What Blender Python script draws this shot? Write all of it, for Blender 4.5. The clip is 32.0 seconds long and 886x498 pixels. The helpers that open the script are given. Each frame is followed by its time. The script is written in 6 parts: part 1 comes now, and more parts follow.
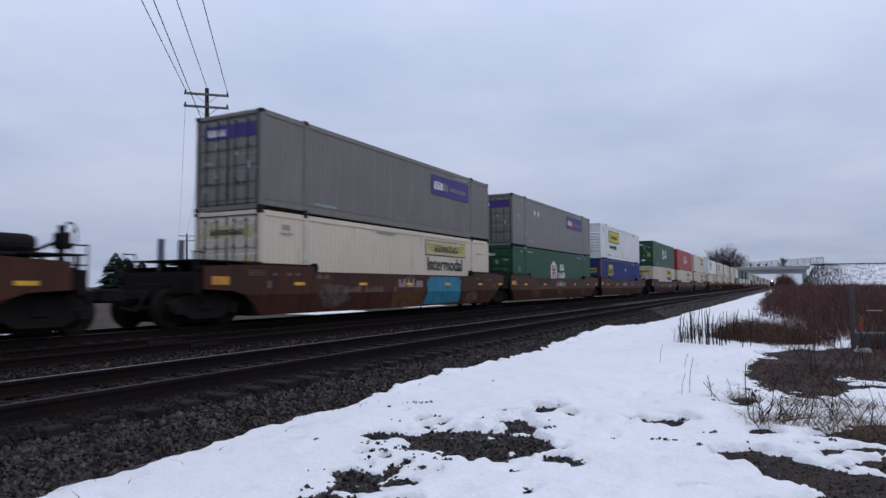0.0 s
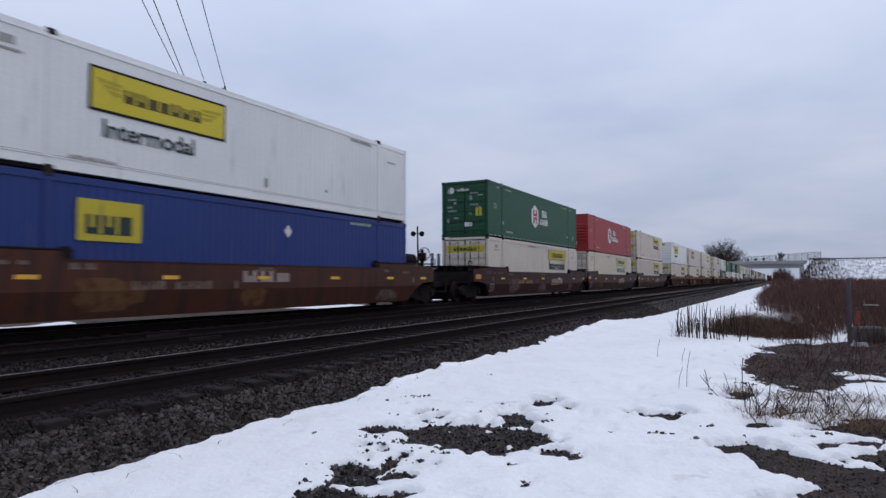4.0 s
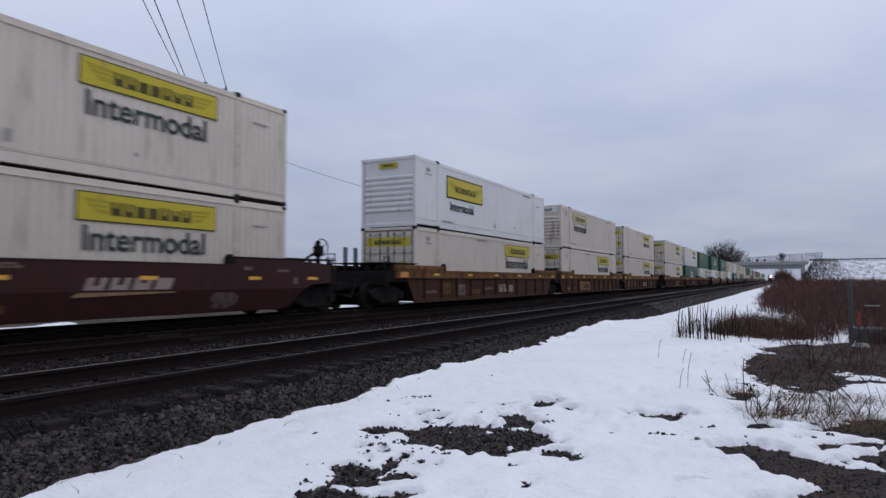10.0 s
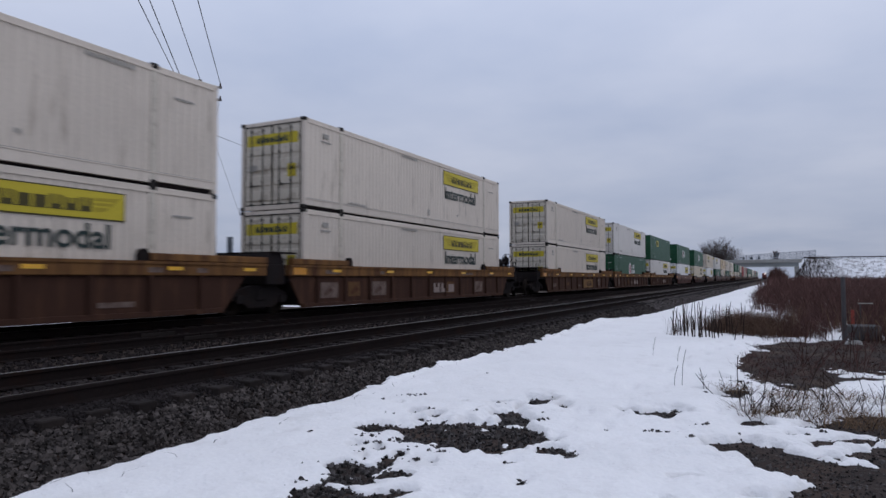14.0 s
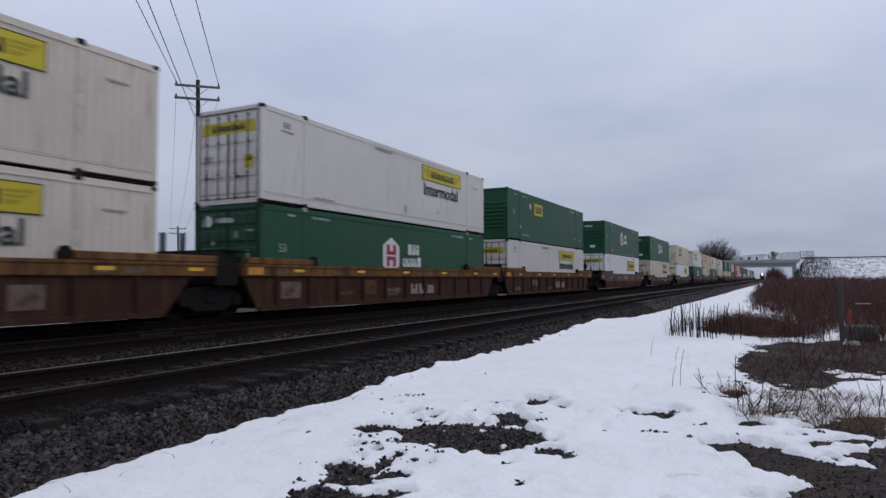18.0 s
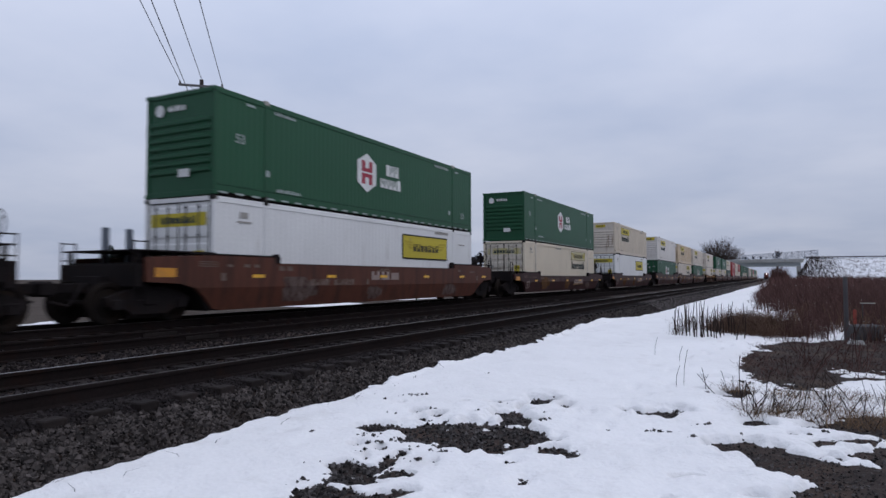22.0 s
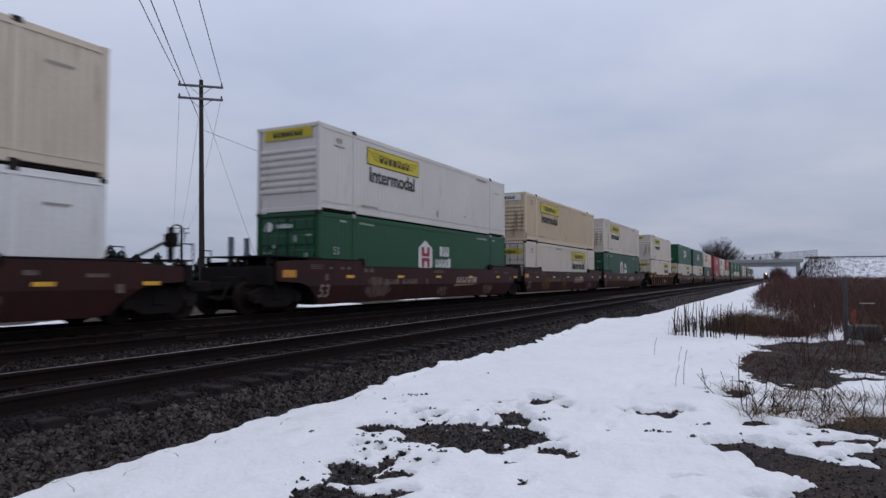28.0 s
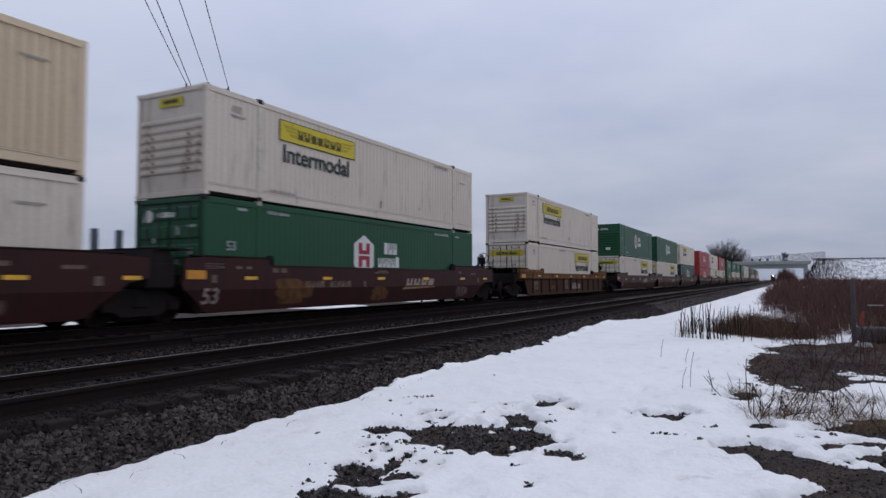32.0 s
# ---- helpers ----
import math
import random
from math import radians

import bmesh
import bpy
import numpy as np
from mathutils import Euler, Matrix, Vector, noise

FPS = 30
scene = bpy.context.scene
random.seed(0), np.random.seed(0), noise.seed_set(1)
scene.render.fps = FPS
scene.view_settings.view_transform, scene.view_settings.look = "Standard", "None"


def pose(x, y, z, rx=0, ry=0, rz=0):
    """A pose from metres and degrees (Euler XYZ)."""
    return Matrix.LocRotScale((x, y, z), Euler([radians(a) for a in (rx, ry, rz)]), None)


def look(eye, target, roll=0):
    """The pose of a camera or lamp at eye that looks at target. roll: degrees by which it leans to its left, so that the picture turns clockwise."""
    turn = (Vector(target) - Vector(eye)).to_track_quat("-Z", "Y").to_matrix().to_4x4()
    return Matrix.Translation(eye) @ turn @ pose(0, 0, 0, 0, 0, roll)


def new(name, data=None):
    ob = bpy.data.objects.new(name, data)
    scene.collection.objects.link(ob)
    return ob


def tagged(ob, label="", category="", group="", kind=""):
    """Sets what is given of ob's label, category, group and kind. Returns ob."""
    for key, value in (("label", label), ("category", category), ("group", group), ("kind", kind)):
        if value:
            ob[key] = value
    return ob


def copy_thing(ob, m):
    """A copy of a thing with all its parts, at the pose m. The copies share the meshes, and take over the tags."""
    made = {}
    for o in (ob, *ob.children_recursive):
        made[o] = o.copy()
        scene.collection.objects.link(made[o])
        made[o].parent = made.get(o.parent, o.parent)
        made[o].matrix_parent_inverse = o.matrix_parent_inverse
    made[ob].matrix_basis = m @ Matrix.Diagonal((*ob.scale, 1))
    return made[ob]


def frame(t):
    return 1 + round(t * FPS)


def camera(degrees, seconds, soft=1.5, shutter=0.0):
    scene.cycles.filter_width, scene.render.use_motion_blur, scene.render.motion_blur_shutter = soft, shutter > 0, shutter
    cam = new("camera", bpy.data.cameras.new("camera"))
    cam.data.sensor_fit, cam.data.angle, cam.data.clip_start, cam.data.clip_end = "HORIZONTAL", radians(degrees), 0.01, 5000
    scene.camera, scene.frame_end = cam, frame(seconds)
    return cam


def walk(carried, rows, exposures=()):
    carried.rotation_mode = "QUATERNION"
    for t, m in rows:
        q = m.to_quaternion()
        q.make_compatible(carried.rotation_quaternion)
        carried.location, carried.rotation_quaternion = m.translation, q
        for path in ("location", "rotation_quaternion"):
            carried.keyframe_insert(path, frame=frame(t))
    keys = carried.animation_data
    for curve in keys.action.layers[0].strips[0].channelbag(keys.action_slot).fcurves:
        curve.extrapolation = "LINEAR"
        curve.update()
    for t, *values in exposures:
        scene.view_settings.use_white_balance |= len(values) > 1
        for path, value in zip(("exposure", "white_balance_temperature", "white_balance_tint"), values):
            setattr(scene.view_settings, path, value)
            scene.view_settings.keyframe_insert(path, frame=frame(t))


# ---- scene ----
# ---- the camera: held by hand, it only turns a little ----
EYE = (0.0, 0.0, 1.045)
TURNS = [
    (0, 27.547, 3.241, -0.176), (0.5, 27.527, 2.891, -0.148), (1, 27.390, 2.747, -0.127), (1.5, 27.392, 2.762, -0.126),
    (2, 27.348, 2.741, -0.144), (2.5, 27.329, 2.716, -0.128), (3, 27.312, 2.723, -0.130), (3.5, 27.343, 2.731, -0.125),
    (5.5, 27.412, 2.700, -0.126), (6, 27.423, 2.713, -0.125), (6.5, 27.479, 2.706, -0.105), (7, 27.480, 2.725, -0.123),
    (7.5, 27.488, 2.727, -0.131), (8, 27.502, 2.725, -0.112), (8.5, 27.484, 2.716, -0.112), (9, 27.493, 2.724, -0.117),
    (9.5, 27.481, 2.741, -0.122), (10, 27.453, 2.777, -0.104), (10.5, 26.922, 2.499, -0.140), (11, 27.150, 2.692, -0.145),
    (11.5, 26.967, 2.682, -0.142), (12, 26.801, 2.677, -0.133), (12.5, 26.762, 2.657, -0.141), (13, 26.844, 2.616, -0.121),
    (13.5, 26.969, 2.624, -0.126), (14, 27.032, 2.595, -0.125), (14.5, 26.851, 2.611, -0.157), (16.5, 26.679, 2.620, -0.138),
    (17, 26.729, 2.598, -0.132), (17.5, 26.848, 2.600, -0.126), (18, 26.879, 2.633, -0.135), (18.5, 27.105, 2.658, -0.128),
    (19, 27.258, 2.645, -0.110), (19.5, 27.328, 2.674, -0.134), (20, 27.280, 2.666, -0.144), (20.5, 27.256, 2.613, -0.128),
    (21, 27.242, 2.589, -0.136), (21.5, 27.214, 2.593, -0.157), (22, 27.171, 2.586, -0.137), (22.5, 27.135, 2.584, -0.144),
    (23, 27.105, 2.556, -0.129), (23.5, 27.088, 2.558, -0.139), (24, 27.091, 2.546, -0.148), (24.5, 27.094, 2.557, -0.164),
    (25, 27.106, 2.601, -0.137), (25.5, 27.107, 2.612, -0.147), (27.5, 27.123, 2.582, -0.135), (28, 27.135, 2.599, -0.140),
    (28.5, 27.147, 2.607, -0.147), (29, 27.164, 2.601, -0.135), (29.5, 27.165, 2.624, -0.135), (30, 26.985, 2.644, -0.144),
    (30.5, 26.645, 2.618, -0.149), (31, 26.559, 2.666, -0.154), (31.5, 26.796, 2.715, -0.141), (32, 27.643, 2.761, -0.144),
]
TRAVEL = [
    (0, 0.00), (1, 11.66), (2, 23.38), (3, 35.15), (3.5, 41.06), (5.5, 64.88),
    (6, 70.81), (7, 82.60), (8, 94.27), (9, 105.80), (10, 117.29), (11, 128.86),
    (12, 140.46), (13, 152.01), (14, 163.50), (14.5, 169.25), (16.5, 192.33), (17, 198.08),
    (18, 209.50), (19, 220.82), (20, 232.07), (21, 243.26), (22, 254.42), (23, 265.52),
    (24, 276.65), (25, 287.77), (25.5, 293.32), (27.5, 315.57), (28, 321.10), (29, 332.08),
    (30, 343.01), (31, 353.93), (32, 364.86),
]

cam = camera(68.55, 32.0, soft=1.5, shutter=0.4)


def aim(yaw, pitch, lean):
    y, p = radians(yaw), radians(pitch)
    way = Vector((-math.sin(y) * math.cos(p), math.cos(y) * math.cos(p), math.sin(p)))
    return look(EYE, Vector(EYE) + way, lean)


walk(cam, [(t, aim(a, b, c)) for t, a, b, c in TURNS], exposures=[
    (0, 0.20, 6340, 10), (3, 0.25, 6450, 10), (7, 0.23, 6500, 10), (9, 0.22, 6500, 10), (10, 0.13, 6530, 10), (11, 0.07, 6530, 10), (13, 0.06, 6530, 10), (17, 0.09, 6580, 10),
    (19, 0.09, 6640, 10), (20, 0.19, 6560, 10), (22, 0.19, 6570, 10), (25, 0.22, 6620, 10), (28, 0.08, 6640, 10), (29, 0.08, 6680, 10), (30, 0.16, 6700, 10), (31, 0.12, 6720, 10), (32, 0.10, 6670, 10)])

# ---- light: overcast winter day ----
world = bpy.data.worlds.new("world")
scene.world = world
world.use_nodes = True
wn, wl = world.node_tree.nodes, world.node_tree.links
wn.clear()
sky = wn.new("ShaderNodeTexSky")
sky.sky_type, sky.sun_disc = "NISHITA", False
sky.sun_elevation, sky.sun_rotation = radians(45), radians(48)
sky.air_density, sky.dust_density = 1.0, 3.0
coord = wn.new("ShaderNodeTexCoord")
sep = wn.new("ShaderNodeSeparateXYZ")
wl.new(coord.outputs["Generated"], sep.inputs[0])


def wmath(op, a, b=None, clamp=False):
    n = wn.new("ShaderNodeMath")
    n.operation, n.use_clamp = op, clamp
    for i, v in enumerate((a, b)):
        if v is None:
            continue
        if isinstance(v, (int, float)):
            n.inputs[i].default_value = v
        else:
            wl.new(v, n.inputs[i])
    return n.outputs[0]


up = wmath("MAXIMUM", sep.outputs[2], 0.0)
lift = wmath("ADD", up, 0.16)
flat = wn.new("ShaderNodeCombineXYZ")
wl.new(wmath("DIVIDE", sep.outputs[0], lift), flat.inputs[0])
wl.new(wmath("DIVIDE", sep.outputs[1], lift), flat.inputs[1])
clouds = wn.new("ShaderNodeTexNoise")
clouds.inputs["Scale"].default_value, clouds.inputs["Detail"].default_value = 0.9, 5.0
clouds.inputs["Roughness"].default_value = 0.5
wl.new(flat.outputs[0], clouds.inputs["Vector"])
ramp = wn.new("ShaderNodeValToRGB")
ramp.color_ramp.elements[0].position, ramp.color_ramp.elements[1].position = 0.34, 0.66
ramp.color_ramp.elements[0].color = (0.425, 0.492, 0.664, 1)
ramp.color_ramp.elements[1].color = (0.56, 0.61, 0.76, 1)
wl.new(clouds.outputs["Fac"], ramp.inputs[0])
# the overcast is a little brighter overhead than at the horizon
bright = wn.new("ShaderNodeMix")
bright.data_type, bright.blend_type = "RGBA", "MULTIPLY"
bright.inputs[0].default_value = 1.0
wl.new(ramp.outputs[0], bright.inputs[6])
grad = wn.new("ShaderNodeCombineXYZ")
g = wmath("ADD", wmath("MULTIPLY", wmath("MINIMUM", up, 0.5), 1.05), 0.74)
for i in range(3):
    wl.new(g, grad.inputs[i])
wl.new(grad.outputs[0], bright.inputs[7])
back_sky = wn.new("ShaderNodeBackground")
back_sky.inputs[1].default_value = 0.05
wl.new(sky.outputs[0], back_sky.inputs[0])
back_cloud = wn.new("ShaderNodeBackground")
back_cloud.inputs[1].default_value = 0.98
wl.new(bright.outputs[2], back_cloud.inputs[0])
mixw = wn.new("ShaderNodeMixShader")
mixw.inputs[0].default_value = 0.93
wl.new(back_sky.outputs[0], mixw.inputs[1])
wl.new(back_cloud.outputs[0], mixw.inputs[2])
wout = wn.new("ShaderNodeOutputWorld")
wl.new(mixw.outputs[0], wout.inputs[0])

sun_data = bpy.data.lights.new("sun", "SUN")
sun_data.energy, sun_data.angle, sun_data.color = 0.32, radians(25), (1.0, 0.96, 0.9)
sun = new("sun", sun_data)
sun.matrix_world = look((22, 20, 60), (0, 0, 30))


# ---- materials ----
def material(name, colour, rough=0.6, metal=0.0, vary=0.25, grain=30.0, bump=0.15, stain=None, stain_at=0.62, streak=False, island=False, each=0.0, patch=1.3, gloss=None, spots=2.2):
    """Colour with broad patches and fine grain, optional stains or rain streaks, and fine relief."""
    m = bpy.data.materials.new(name)
    m.use_nodes = True
    nt = m.node_tree
    n, l = nt.nodes, nt.links
    bsdf = n["Principled BSDF"]
    bsdf.inputs["Roughness"].default_value, bsdf.inputs["Metallic"].default_value = rough, metal
    bsdf.inputs["Specular IOR Level"].default_value = (0.5 if rough < 0.45 else 0.25 if rough < 0.7 else 0.06) if gloss is None else gloss
    tc = n.new("ShaderNodeTexCoord")
    where = tc.outputs["Object"]
    big = n.new("ShaderNodeTexNoise")
    big.inputs["Scale"].default_value, big.inputs["Detail"].default_value = patch, 4.0
    l.new(where, big.inputs["Vector"])
    fine = n.new("ShaderNodeTexNoise")
    fine.inputs["Scale"].default_value, fine.inputs["Detail"].default_value = grain, 3.0
    l.new(where, fine.inputs["Vector"])
    both = n.new("ShaderNodeMath")
    both.operation = "ADD"
    l.new(big.outputs["Fac"], both.inputs[0])
    l.new(fine.outputs["Fac"], both.inputs[1])
    r = n.new("ShaderNodeMapRange")
    r.inputs["From Min"].default_value, r.inputs["From Max"].default_value = 0.6, 1.4
    r.inputs["To Min"].default_value, r.inputs["To Max"].default_value = 1.0 - vary, 1.0 + vary
    l.new(both.outputs[0], r.inputs["Value"])
    factor = r.outputs[0]
    if island or each:
        if island:
            geo = n.new("ShaderNodeNewGeometry")
            rnd = geo.outputs["Random Per Island"]
        else:
            info = n.new("ShaderNodeObjectInfo")
            rnd = info.outputs["Random"]
        rr = n.new("ShaderNodeMapRange")
        a = each or 0.4
        rr.inputs["To Min"].default_value, rr.inputs["To Max"].default_value = 1 - a, 1 + a
        l.new(rnd, rr.inputs["Value"])
        mul = n.new("ShaderNodeMath")
        mul.operation = "MULTIPLY"
        l.new(factor, mul.inputs[0])
        l.new(rr.outputs[0], mul.inputs[1])
        factor = mul.outputs[0]
    tint = n.new("ShaderNodeVectorMath")
    tint.operation = "SCALE"
    tint.inputs[0].default_value = colour
    l.new(factor, tint.inputs["Scale"])
    out = tint.outputs[0]
    if stain:
        s = n.new("ShaderNodeTexNoise")
        s.inputs["Scale"].default_value, s.inputs["Detail"].default_value = 1.0, 6.0
        s.inputs["Roughness"].default_value = 0.65
        mp = n.new("ShaderNodeMapping")
        mp.inputs["Scale"].default_value = (3.0, 3.0, 0.45) if streak else (spots, spots, spots)
        l.new(where, mp.inputs[0])
        l.new(mp.outputs[0], s.inputs["Vector"])
        sr = n.new("ShaderNodeMapRange")
        sr.inputs["From Min"].default_value, sr.inputs["From Max"].default_value = stain_at - 0.1, stain_at + 0.14
        l.new(s.outputs["Fac"], sr.inputs["Value"])
        mix = n.new("ShaderNodeMix")
        mix.data_type = "RGBA"
        l.new(sr.outputs[0], mix.inputs[0])
        l.new(out, mix.inputs[6])
        mix.inputs[7].default_value = (*stain, 1)
        out = mix.outputs[2]
    l.new(out, bsdf.inputs["Base Color"])
    if bump:
        b = n.new("ShaderNodeBump")
        b.inputs["Strength"].default_value, b.inputs["Distance"].default_value = bump, 0.02
        l.new(fine.outputs["Fac"], b.inputs["Height"])
        l.new(b.outputs[0], bsdf.inputs["Normal"])
    return m


DIRT = (0.16, 0.12, 0.09)


def paint(name, colour, rough=0.5, stain=DIRT, at=0.66, gloss=None):
    return material(name, colour, rough, vary=0.10, grain=14.0, bump=0.05, stain=stain, stain_at=at, streak=True, patch=0.5, each=0.05, gloss=gloss)


